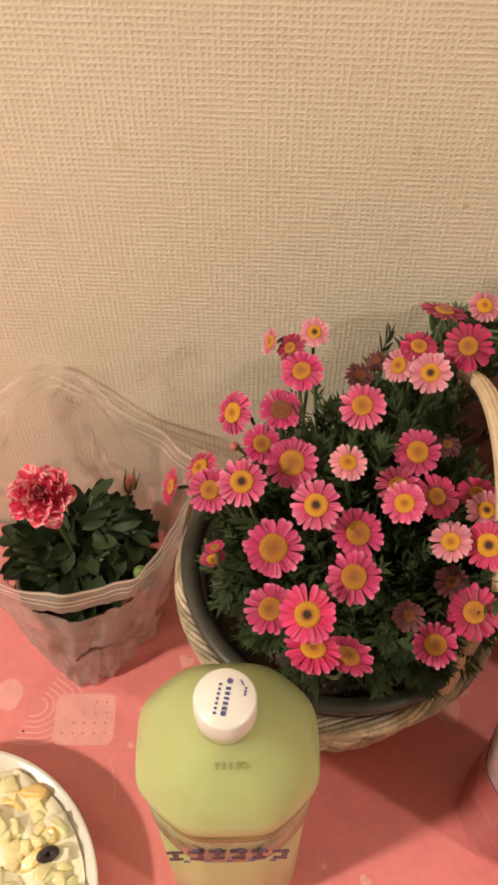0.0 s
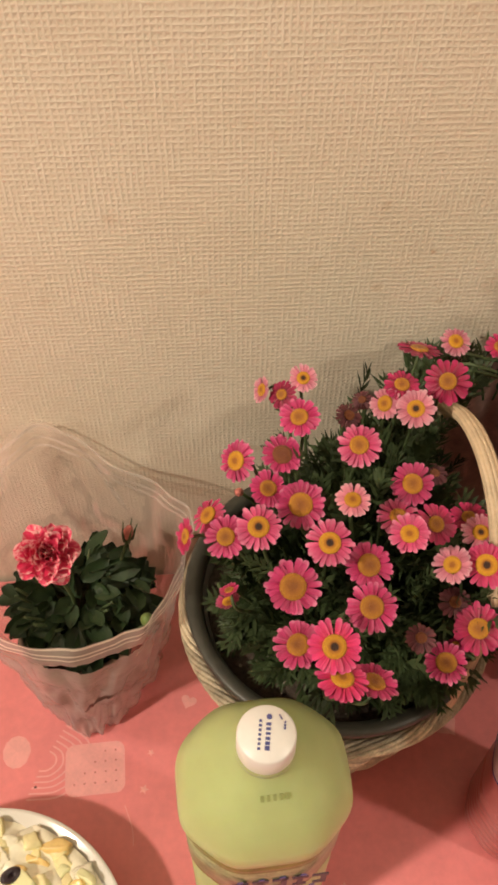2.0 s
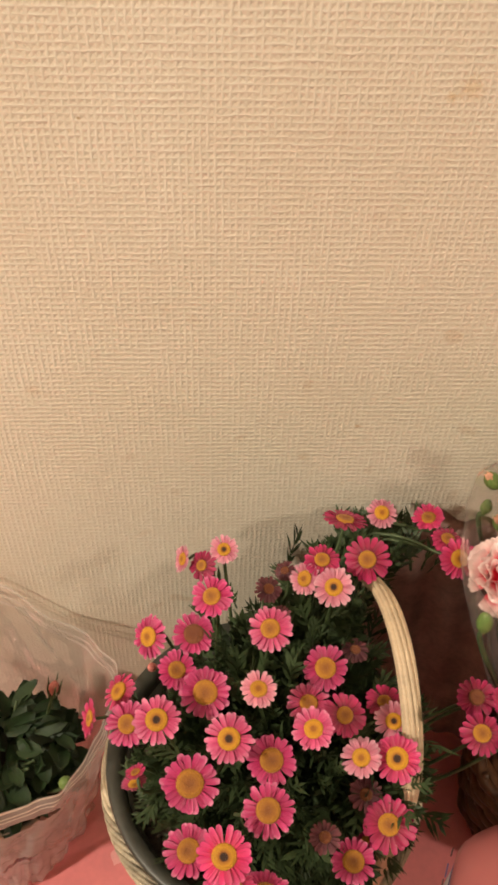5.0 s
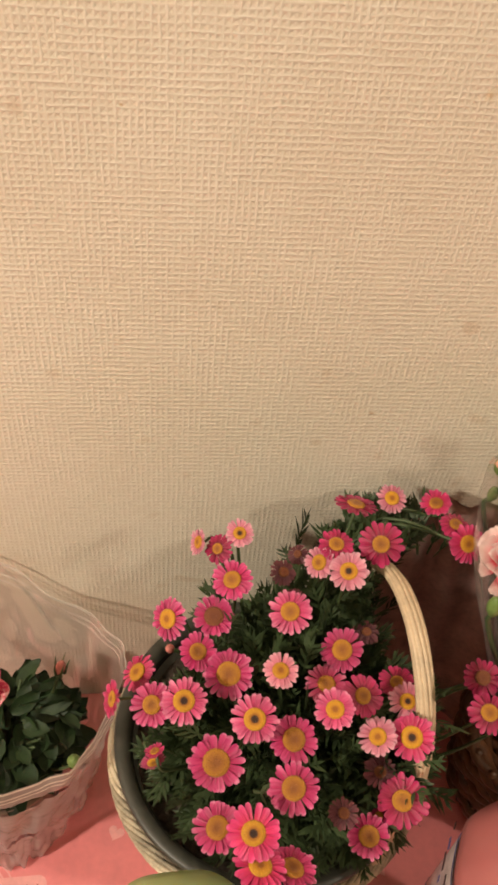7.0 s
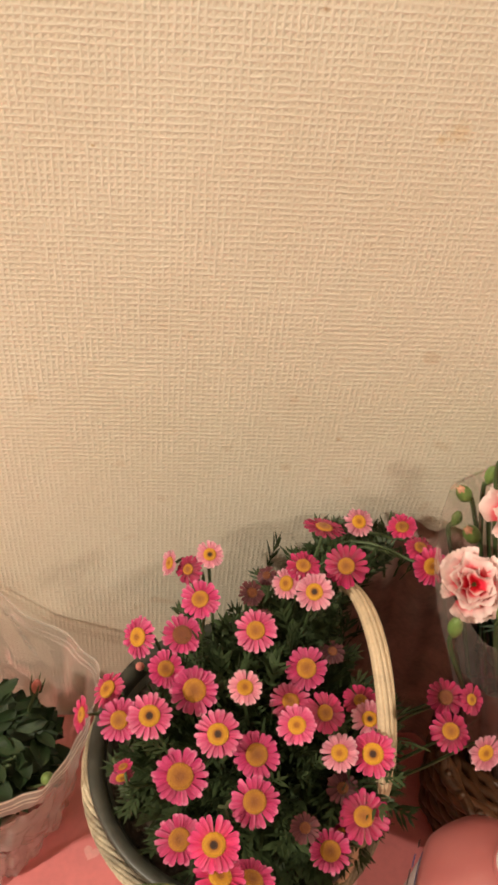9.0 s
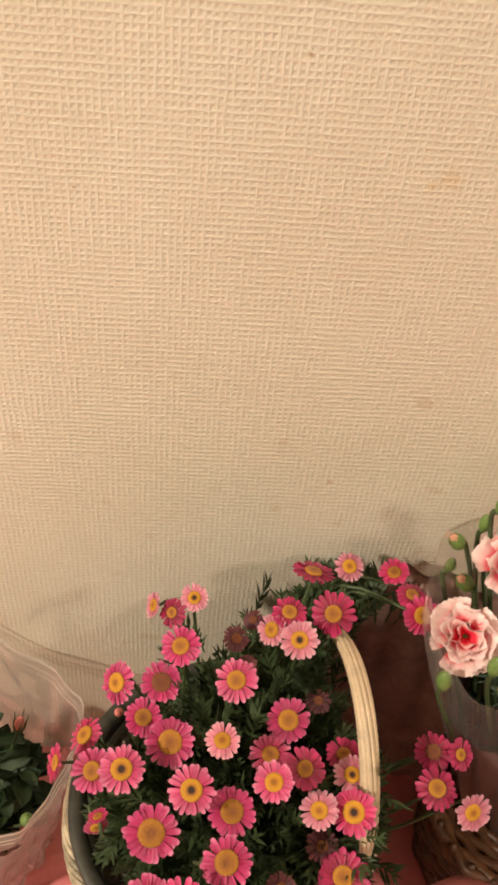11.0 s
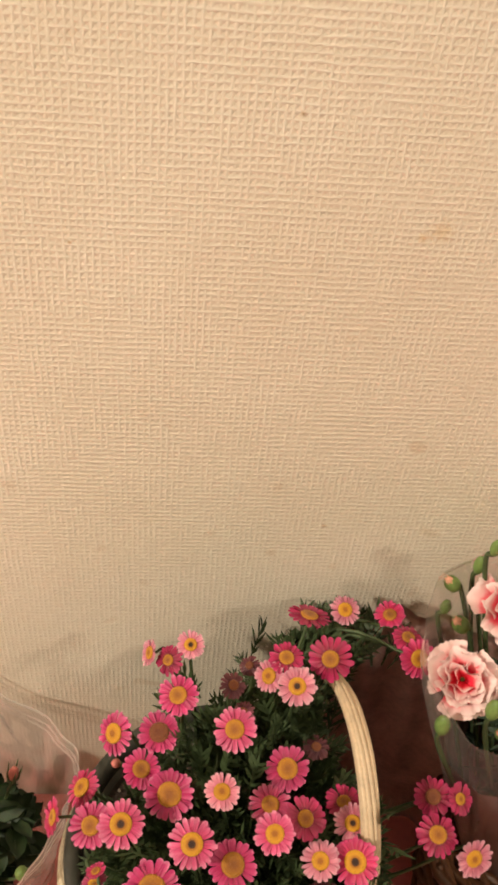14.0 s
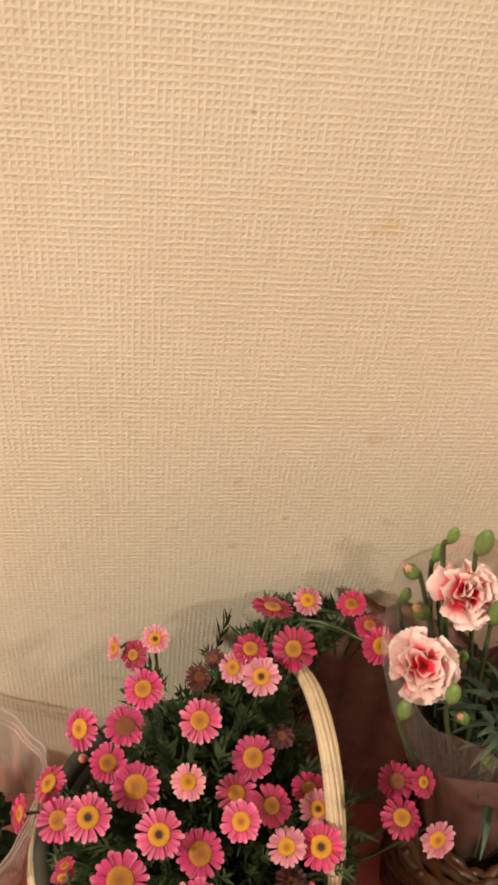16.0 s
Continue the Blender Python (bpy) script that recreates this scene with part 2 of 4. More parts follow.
M_PETAL = {
    "L": radial("pale_pink_petal", [(0.34, (0.80, 0.26, 0.20)), (0.50, (0.84, 0.26, 0.34)), (0.75, (0.88, 0.36, 0.44)), (1.0, (0.93, 0.56, 0.60))]),
    "P": radial("rose_pink_petal", [(0.34, (0.72, 0.080, 0.10)), (0.50, (0.74, 0.060, 0.20)), (0.8, (0.82, 0.13, 0.30)), (1.0, (0.90, 0.33, 0.47))]),
    "M": radial("pink_petal", [(0.34, (0.42, 0.020, 0.055)), (0.55, (0.60, 0.016, 0.140)), (0.85, (0.74, 0.062, 0.245)), (1.0, (0.87, 0.27, 0.44))]),
    "H": radial("hot_pink_petal", [(0.34, (0.72, 0.070, 0.07)), (0.55, (0.76, 0.020, 0.14)), (0.85, (0.80, 0.050, 0.22)), (1.0, (0.87, 0.16, 0.34))]),
    "D": radial("magenta_petal", [(0.34, (0.30, 0.010, 0.040)), (0.6, (0.50, 0.008, 0.090)), (1.0, (0.66, 0.034, 0.180))]),
    "F": radial("faded_petal", [(0.2, (0.10, 0.022, 0.035)), (0.6, (0.17, 0.035, 0.05)), (1.0, (0.25, 0.075, 0.085))]),
}
M_ROSE = along("speckled_rose_petal", [(0.30, (0.18, 0.005, 0.022)), (0.56, (0.58, 0.014, 0.070)), (0.84, (0.76, 0.045, 0.13)), (0.91, (0.86, 0.26, 0.31)), (1.0, (0.92, 0.50, 0.50))], 0.30)
M_CARN = along("carnation_petal", [(0.46, (0.78, 0.035, 0.075)), (0.60, (0.86, 0.20, 0.23)), (0.70, (0.91, 0.52, 0.51)), (0.90, (0.93, 0.72, 0.69))])
M_FILM = film("clear_bag_film", (0.97, 0.90, 0.87), 0.15, 0.18, 0.25, 22)
M_FILMFRONT = film("crumpled_bag_film", (0.99, 0.88, 0.86), 0.40, 0.50, 0.11, 60)
M_SLEEVE = film("clear_sleeve_film", (0.88, 0.78, 0.74), 0.11, 0.22, 0.12, 40)
M_HEM = film("bag_hem", (0.98, 0.92, 0.85), 0.85, 0.2)
M_PAPER = plain("dark_brown_wrap", (0.58, 0.39, 0.345), 0.28, 40, 0.35, 1.0, 60)
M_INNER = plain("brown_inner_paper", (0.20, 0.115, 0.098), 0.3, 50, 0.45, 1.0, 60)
M_MILK = plain("green_milky_drink", (0.47, 0.545, 0.255), 0.3, 16, 0.05, 0, coat=0.1, sub=0.7, spec=0.2, depth=5.0)
M_PINKMILK = plain("pink_milky_drink", (0.46, 0.145, 0.140), 0.3, 16, 0.06, 0, coat=0.3, sub=0.2)
M_CAP = plain("white_cap", (0.80, 0.79, 0.76), 0.32, 60, 0.04, 0)
M_BLUE = plain("blue_print", (0.075, 0.085, 0.26), 0.4, 80, 0.15, 0)
M_NAVY = plain("navy_print", (0.045, 0.047, 0.075), 0.4, 80, 0.15, 0)
M_LABEL = plain("label_gold_green", (0.17, 0.17, 0.035), 0.35, 45, 0.5, 0, coat=0.3)
M_LABELPINK = plain("label_blush", (0.30, 0.33, 0.17), 0.35, 130, 0.55, 0, coat=0.3)
M_LABELWHITE = plain("label_silver_white", (0.58, 0.47, 0.46), 0.3, 110, 0.35, 0, coat=0.3)
M_EMBOSS = plain("stamped_date", (0.30, 0.34, 0.13), 0.3, 60, 0.1, 0)
M_PLATE = plain("white_glaze", (0.80, 0.78, 0.72), 0.16, 20, 0.03, 0, coat=0.5)
M_DRESS = plain("creamy_dressing", (0.94, 0.90, 0.70), 0.28, 90, 0.06, 0.4, 160, coat=0.5)
M_CHUNK = plain("yellow_fruit", (0.95, 0.84, 0.46), 0.32, 1.6, 0.10, 0.5, 3.0, coat=0.4, per_object=0.12)
M_GREENFRUIT = plain("pale_green_fruit", (0.80, 0.80, 0.46), 0.3, 1.6, 0.10, 0.4, 3.0, coat=0.4)
M_TANFRUIT = plain("tan_fruit", (0.86, 0.62, 0.24), 0.32, 1.6, 0.15, 0.4, 3.0, coat=0.4)
M_RAISIN = plain("dark_raisin", (0.022, 0.010, 0.016), 0.3, 2.0, 0.4, 0.4, 4, coat=0.3)


# ---- mesh helpers ----
def mesh_of(name, bm, material, smooth=True):
    me = bpy.data.meshes.new(name)
    if smooth:
        for f in bm.faces:
            f.smooth = True
    bm.to_mesh(me)
    bm.free()
    me.materials.append(material)
    return me


def part(name, bm, material, parent=None, label="", smooth=True):
    """One mesh object under a thing (or a thing of its own, without a parent)."""
    ob = new(name, mesh_of(name, bm, material, smooth) if isinstance(bm, bmesh.types.BMesh) else bm)
    if parent:
        ob.parent = parent
    if label:
        ob["label"] = label
    return ob


def thing(name, place, label, category, group="", kind=""):
    ob = new(name)
    ob.empty_display_size = 0.02
    ob.matrix_world = pose(*place)
    bpy.context.view_layer.update()
    return tagged(ob, label, category, group, kind)


def box(size, centre=(0, 0, 0), bevel=0.0, bm=None, turn=None):
    bm = bm or bmesh.new()
    m = Matrix.Translation(centre) @ (turn or Matrix()) @ Matrix.Diagonal((*size, 1))
    made = bmesh.ops.create_cube(bm, size=1, matrix=m)
    if bevel:
        edges = list({e for v in made["verts"] for e in v.link_edges})
        bmesh.ops.bevel(bm, geom=edges, offset=bevel, segments=2, affect="EDGES")
    return bm


def lathe(profile, steps=48, bm=None, wobble=None):
    """Turns (radius, height) pairs round z."""
    bm = bm or bmesh.new()
    rings = []
    for r, z in profile:
        ring = []
        for i in range(steps):
            a = 2 * math.pi * i / steps
            rr, zz = (r, z) if wobble is None else wobble(r, z, a)
            ring.append(bm.verts.new((rr * math.cos(a), rr * math.sin(a), zz)))
        rings.append(ring)
    for lo, hi in zip(rings, rings[1:]):
        for i in range(steps):
            bm.faces.new((lo[i], lo[(i + 1) % steps], hi[(i + 1) % steps], hi[i]))
    for ring, flip in ((rings[0], True), (rings[-1], False)):
        if (ring[0].co.xy).length > 1e-4:
            bm.faces.new(ring[::-1] if flip else ring)
    bmesh.ops.remove_doubles(bm, verts=bm.verts, dist=1e-6)
    return bm


def tube(points, radius, sides=8, bm=None, closed=False, flat=1.0):
    """A round rod along points; radius is a number or a function of 0..1."""
    bm = bm or bmesh.new()
    pts = [Vector(p) for p in points]
    n = len(pts)
    rings, up = [], Vector((0.13, 0.21, 0.97))
    for i, p in enumerate(pts):
        a = pts[(i - 1) % n] if closed or i else p
        b = pts[(i + 1) % n] if closed or i < n - 1 else p
        d = (b - a).normalized()
        x = d.cross(up)
        x = x.normalized() if x.length > 1e-4 else d.orthogonal().normalized()
        y = x.cross(d)
        r = radius(i / max(1, n - 1)) if callable(radius) else radius
        rings.append([bm.verts.new(p + r * (math.cos(t) * x + flat * math.sin(t) * y)) for t in (2 * math.pi * k / sides for k in range(sides))])
    pairs = list(zip(rings, rings[1:])) + ([(rings[-1], rings[0])] if closed else [])
    for lo, hi in pairs:
        for k in range(sides):
            bm.faces.new((lo[k], lo[(k + 1) % sides], hi[(k + 1) % sides], hi[k]))
    if not closed:
        bm.faces.new(rings[0][::-1])
        bm.faces.new(rings[-1])
    return bm


def smooth_line(points, steps):
    """Catmull-Rom line through points."""
    p = [Vector(q) for q in points]
    p = [2 * p[0] - p[1]] + p + [2 * p[-1] - p[-2]]
    out = []
    for i in range(1, len(p) - 2):
        for k in range(steps):
            t = k / steps
            out.append(0.5 * (2 * p[i] + (p[i + 1] - p[i - 1]) * t + (2 * p[i - 1] - 5 * p[i] + 4 * p[i + 1] - p[i + 2]) * t * t + (3 * p[i] - p[i - 1] - 3 * p[i + 1] + p[i + 2]) * t ** 3))
    out.append(p[-2])
    return out


def facing(place, normal, size=1.0, spin=0.0):
    """A pose whose local z looks along normal."""
    q = Vector(normal).to_track_quat("Z", "Y").to_matrix().to_4x4()
    return Matrix.Translation(place) @ q @ pose(0, 0, 0, 0, 0, spin) @ Matrix.Scale(size, 4)


# ---- the room ----
X0, X1, Y0, FLOOR, CEIL = -2.6, 2.2, -2.8, -0.70, 1.75


def wall(name, size, centre, material, label):
    return tagged(part(name, box(size, centre), material, smooth=False), label, "wall", kind="structure")


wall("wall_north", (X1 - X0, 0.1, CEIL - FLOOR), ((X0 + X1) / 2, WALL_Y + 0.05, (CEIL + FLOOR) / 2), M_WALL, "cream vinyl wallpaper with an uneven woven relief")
wall("wall_south", (X1 - X0, 0.1, CEIL - FLOOR), ((X0 + X1) / 2, Y0 - 0.05, (CEIL + FLOOR) / 2), M_ROOM, "plain beige papered wall across the room")
wall("wall_west", (0.1, WALL_Y - Y0, CEIL - FLOOR), (X0 - 0.05, (WALL_Y + Y0) / 2, (CEIL + FLOOR) / 2), M_ROOM, "plain beige papered side wall")
wall("wall_east", (0.1, WALL_Y - Y0, CEIL - FLOOR), (X1 + 0.05, (WALL_Y + Y0) / 2, (CEIL + FLOOR) / 2), M_ROOM, "plain beige papered side wall")
tagged(part("floor", box((X1 - X0 + 0.2, WALL_Y - Y0 + 0.2, 0.1), ((X0 + X1) / 2, (WALL_Y + Y0) / 2, FLOOR - 0.05)), M_FLOOR, smooth=False), "plain brown wooden floor under the table", "floor", kind="structure")
tagged(part("ceiling", box((X1 - X0 + 0.2, WALL_Y - Y0 + 0.2, 0.1), ((X0 + X1) / 2, (WALL_Y + Y0) / 2, CEIL + 0.05)), M_CEIL, smooth=False), "plain beige painted ceiling", "ceiling", kind="structure")

# ---- table and cloth ----
table = thing("table", (0.1, 0.0, FLOOR), "brown wooden table standing against the papered wall", "table")
part("tabletop", box((1.5, 0.85, 0.03), (0, 0.02, 0.681), 0.004), M_TABLE, table)
for lx in (-0.7, 0.7):
    for ly in (-0.35, 0.39):
        part("leg", box((0.05, 0.05, 0.666), (lx, ly, 0.333), 0.003), M_TABLE, table)


def cloth_mesh():
    bm = bmesh.new()
    nx, ny = 150, 86
    g = [[None] * (ny + 1) for _ in range(nx + 1)]
    for i in range(nx + 1):
        for j in range(ny + 1):
            x, y = -0.68 + 1.56 * i / nx, -0.43 + 0.88 * j / ny
            z = -0.0003
            over = max(0, -0.40 - y)
            g[i][j] = bm.verts.new((x, y + over * 0.7, z - over * 6))
    for i in range(nx):
        for j in range(ny):
            bm.faces.new((g[i][j], g[i + 1][j], g[i + 1][j + 1], g[i][j + 1]))
    return bm


cloth = tagged(part("tablecloth", cloth_mesh(), M_CLOTH), "glossy salmon-pink vinyl tablecloth with pale printed motifs", "tablecloth")


def flat_shape(points, z=-0.00022):
    bm = bmesh.new()
    bm.faces.new([bm.verts.new((x, y, z)) for x, y in points])
    bmesh.ops.triangulate(bm, faces=bm.faces)
    return bm


def heart(size):
    return [(size * 0.062 * 16 * math.sin(t) ** 3 / 2, size * 0.031 * (13 * math.cos(t) - 5 * math.cos(2 * t) - 2 * math.cos(3 * t) - math.cos(4 * t))) for t in (2 * math.pi * k / 40 for k in range(40))]


def star(size):
    return [(size * (0.5 if k % 2 == 0 else 0.22) * math.sin(math.pi * k / 5), size * (0.5 if k % 2 == 0 else 0.22) * math.cos(math.pi * k / 5)) for k in range(10)]


def round_rect(w, h, r):
    pts = []
    for cx, cy, a0 in ((w / 2 - r, h / 2 - r, 0), (-w / 2 + r, h / 2 - r, 90), (-w / 2 + r, -h / 2 + r, 180), (w / 2 - r, -h / 2 + r, 270)):
        for k in range(6):
            a = radians(a0 + 18 * k)
            pts.append((cx + r * math.cos(a), cy + r * math.sin(a)))
    return pts


def motif(points, place, turn, material=M_PRINT, z=-0.00022):
    ob = part("printed_motif", flat_shape(points, z), material, cloth, smooth=False)
    ob.matrix_basis = pose(place[0], place[1], 0, 0, 0, turn)
    return ob


def ribbon(points, width, place, turn, material=M_PRINT, z=-0.00016):
    bm = bmesh.new()
    pts = smooth_line([(x, y, 0) for x, y in points], 6)
    rows = []
    for i, p in enumerate(pts):
        d = (pts[min(i + 1, len(pts) - 1)] - pts[max(i - 1, 0)]).normalized()
        s = Vector((-d.y, d.x, 0)) * width / 2
        rows.append((bm.verts.new(p + s + Vector((0, 0, z))), bm.verts.new(p - s + Vector((0, 0, z)))))
    for (a, b), (c, d) in zip(rows, rows[1:]):
        bm.faces.new((a, b, d, c))
    ob = part("printed_line", bm, material, cloth, smooth=False)
    ob.matrix_basis = pose(place[0], place[1], 0, 0, 0, turn)


def motif_group(px, py, turn):
    """A dotted patch with a striped fan beside it."""
    motif(round_rect(0.046, 0.040, 0.007), (px, py), turn)
    for i in range(5):
        for j in range(4):
            if i + j > 2:
                a, b = -0.016 + 0.008 * i, 0.013 - 0.008 * j
                c, s = math.cos(radians(turn)), math.sin(radians(turn))
                motif([(0.0008 * math.cos(k), 0.0008 * math.sin(k)) for k in range(6)], (px + a * c - b * s, py + a * s + b * c), turn, M_DOTS, -0.0001)
    for k in range(6):
        r = 0.010 + 0.0055 * k
        ribbon([(-0.040 + r * math.cos(a), 0.010 + 0.8 * r * math.sin(a)) for a in (-1.9, -1.2, -0.4, 0.4, 1.1)], 0.0013, (px, py), turn)
    motif([(0.011 * math.cos(k * 0.5), 0.013 * math.sin(k * 0.5)) for k in range(12)], (px - 0.062, py + 0.016), turn)


motif_group(-0.083, 0.280, 3)
motif_group(0.44, 0.05, -30)
motif_group(-0.40, 0.10, 60)
motif_group(0.12, -0.10, 15)
rng = random.Random(4)
for shape, x, y, size in ((star, -0.045, 0.262, 0.008), (star, -0.040, 0.290, 0.006), (heart, -0.006, 0.283, 0.012), (heart, 0.112, 0.158, 0.012), (heart, 0.128, 0.178, 0.009),
                          (star, 0.100, 0.186, 0.007), (heart, 0.196, 0.300, 0.022), (star, 0.208, 0.318, 0.014), (star, 0.150, 0.165, 0.007), (heart, -0.010, 0.330, 0.013)):
    motif(shape(size), (x, y), rng.uniform(-40, 40))
for k in range(60):
    x, y = rng.uniform(-0.6, 0.8), rng.uniform(-0.35, 0.12)
    motif((heart, star)[k % 2](rng.uniform(0.007, 0.014)), (x, y), rng.uniform(0, 360))
ribbon([(0, 0), (0.001, 0.012), (-0.002, 0.03)], 0.0006, (-0.052, 0.222), 10)


# ---- wicker basket with its plastic pot ----
BX, BY, BR = 0.0995, 0.3415, 0.1015
basket = thing("wicker_basket", (BX, BY, 0.001), "round pale wicker basket with an upright peeled-willow handle", "basket")


def basket_radius(z):
    return 0.072 + (BR - 0.072) * min(1, z / 0.135) ** 0.8


def weaver(z, phase, thick, stakes, squash):
    pts = []
    for i in range(stakes * 6):
        a = 2 * math.pi * i / (stakes * 6)
        r = basket_radius(z) + 0.0022 * math.cos(stakes / 2 * a + phase)
        pts.append((r * math.cos(a), r * math.sin(a), z + 0.0008 * math.sin(3 * a + z * 90)))
    return tube(pts, thick, 6, closed=True, flat=squash)


for k in range(19):
    part("weaver", weaver(0.006 + 0.0068 * k, math.pi * (k % 2), 0.0036, 30, 0.95), M_WICKER, basket)
for k in range(30):
    a = 2 * math.pi * k / 30
    part("stake", tube([(basket_radius(z) * math.cos(a), basket_radius(z) * math.sin(a), z) for z in (0.002, 0.04, 0.08, 0.12, 0.136)], 0.0026, 6), M_WICKER, basket)
for k in range(9):
    pts = []
    for i in range(200):
        a = 2 * math.pi * i / 200
        tw = 7 * a + k * 2 * math.pi / 9 + 0.5 * math.sin(7 * a)
        r = BR + 0.0030 + 0.0042 * math.cos(tw)
        pts.append((r * math.cos(a), r * math.sin(a), 0.133 + 0.0062 * math.sin(tw)))
    part("rim_strand", tube(pts, 0.0017, 6, closed=True), M_WICKER, basket)
part("base", lathe([(0.001, 0.0), (0.07, 0.0), (0.072, 0.006), (0.001, 0.006)], 40), M_WICKER, basket)
handle_line = smooth_line([(0.163, 0.262, 0.128), (0.168, 0.266, 0.190), (0.1735, 0.276, 0.247), (0.1720, 0.297, 0.286), (0.169, 0.330, 0.306), (0.165, 0.366, 0.302), (0.161, 0.398, 0.272), (0.157, 0.418, 0.21), (0.154, 0.425, 0.13)], 12)
for k in range(11):
    pts = []
    for i, p in enumerate(handle_line):
        d = (handle_line[min(i + 1, len(handle_line) - 1)] - handle_line[max(i - 1, 0)]).normalized()
        side = d.cross(Vector((0.4, -0.3, 0.85))).normalized()
        out = side.cross(d)
        tw = 2 * math.pi * k / 10 + i * 0.022
        rr = 0.0 if k == 10 else 1.0
        pts.append(p - Vector((BX, BY, 0)) + rr * (side * 0.0046 * math.cos(tw) + out * 0.0030 * math.sin(tw)))
    part("handle_strand", tube(pts, 0.00165 if k < 10 else 0.0030, 7), M_HANDLE, basket, "peeled pale willow strand")

pot = thing("plastic_pot", (BX, BY, 0.0045), "dark grey plastic flower pot sunk in the wicker basket", "flower pot")
part("pot_wall", lathe([(0.058, 0.0), (0.086, 0.122), (0.097, 0.139), (0.0925, 0.143), (0.082, 0.112), (0.055, 0.004)], 64), M_LINER, pot)
rim = lathe([(0.0972, 0.1385), (0.1040, 0.147), (0.1048, 0.1515), (0.1030, 0.1540), (0.0950, 0.1525), (0.0925, 0.1435), (0.0972, 0.1385)], 64)
bmesh.ops.delete(rim, geom=[f for f in rim.faces if len(f.verts) > 4], context="FACES_ONLY")
part("rim", rim, M_LINER, pot, "rounded dark grey rim")


def soil_mesh():
    bm = lathe([(0.086, -0.015), (0.0905, 0.0), (0.075, 0.002), (0.055, 0.004), (0.03, 0.006), (0.0, 0.007)], 60, wobble=lambda r, z, a: (r, z + 0.004 * noise.noise((r * 90 * math.cos(a), r * 90 * math.sin(a), 1.0))))
    return bm


soil = tagged(part("potting_soil", soil_mesh(), M_SOIL), "damp dark potting soil filling the grey pot", "soil")
soil.matrix_world = pose(BX, BY, 0.139)
crumbs = bmesh.new()
for k in range(260):
    a, r = rng.uniform(0, 6.283), 0.085 * math.sqrt(rng.random())
    bmesh.ops.create_icosphere(crumbs, subdivisions=1, radius=rng.uniform(0.0006, 0.0017), matrix=Matrix.Translation((r * math.cos(a), r * math.sin(a), 0.0065 - 0.05 * r + rng.uniform(0, 0.002))))
part("soil_crumbs", crumbs, M_GRIT, soil, "pale perlite grains", smooth=False)["kind"] = "stuff"

# ---- marguerite daisies ----
EYE_MEAN = Vector((0.035, 0.07, 0.72))


def daisy_petals(count, droop, width, seed):
    """A ring of rounded petals, unit radius, facing z."""
    r = random.Random(seed)
    bm = bmesh.new()
    for layer in range(2):
        for k in range(count):
            if layer and r.random() < 0.40:
                continue
            a = 2 * math.pi * (k + 0.5 * layer) / count + r.uniform(-0.07, 0.07)
            ln, w = r.uniform(0.88, 1.02) - 0.05 * layer, width * r.uniform(0.9, 1.12)
            lift, twist = r.uniform(-0.06, 0.06) - 0.03 * layer, r.uniform(-0.25, 0.25)
            rows = []
            for s, ws in ((0.22, 0.40), (0.45, 0.72), (0.68, 0.94), (0.86, 1.0), (0.95, 0.82), (1.0, 0.42)):
                x = s * ln
                z = lift * s + droop * s * s + 0.05
                row = []
                for c in (-1, 0, 1):
                    y = c * w * ws / 2
                    row.append(bm.verts.new((x * math.cos(a) - y * math.sin(a), x * math.sin(a) + y * math.cos(a), z + 0.045 * (abs(c) - 0.5) + twist * y * s)))
                rows.append(row)
            for lo, hi in zip(rows, rows[1:]):
                for c in (0, 1):
                    bm.faces.new((lo[c], hi[c], hi[c + 1], lo[c + 1]))
    return bm


def daisy_disc(seed):
    r = random.Random(seed)
    bm = lathe([(0.41, 0.0), (0.42, 0.04), (0.37, 0.085), (0.26, 0.11), (0.12, 0.105), (0.0, 0.085)], 22)
    for ring, n in ((0.38, 30), (0.31, 25), (0.24, 19), (0.17, 13), (0.10, 8)):
        for k in range(n):
            a = 2 * math.pi * k / n + ring * 9
            h = 0.073 if ring > 0.35 else 0.10
            m = Matrix.Translation((ring * math.cos(a) + r.uniform(-0.014, 0.014), ring * math.sin(a) + r.uniform(-0.014, 0.014), h + r.uniform(-0.012, 0.006))) @ Matrix.Diagonal((0.027, 0.027, 0.022, 1))
            bmesh.ops.create_icosphere(bm, subdivisions=1, radius=1, matrix=m)
    return bm


PETAL_SHAPES = [(20, -0.03, 0.232, 1), (21, -0.12, 0.222, 2), (19, 0.06, 0.240, 3), (18, -0.26, 0.238, 4)]
petal_meshes = {(kind, i): mesh_of("flower", daisy_petals(*shape), M_PETAL[kind]) for kind in M_PETAL for i, shape in enumerate(PETAL_SHAPES)}
disc_meshes = {kind: mesh_of("flower_centre", daisy_disc(5), M_DISC[kind]) for kind in M_DISC}

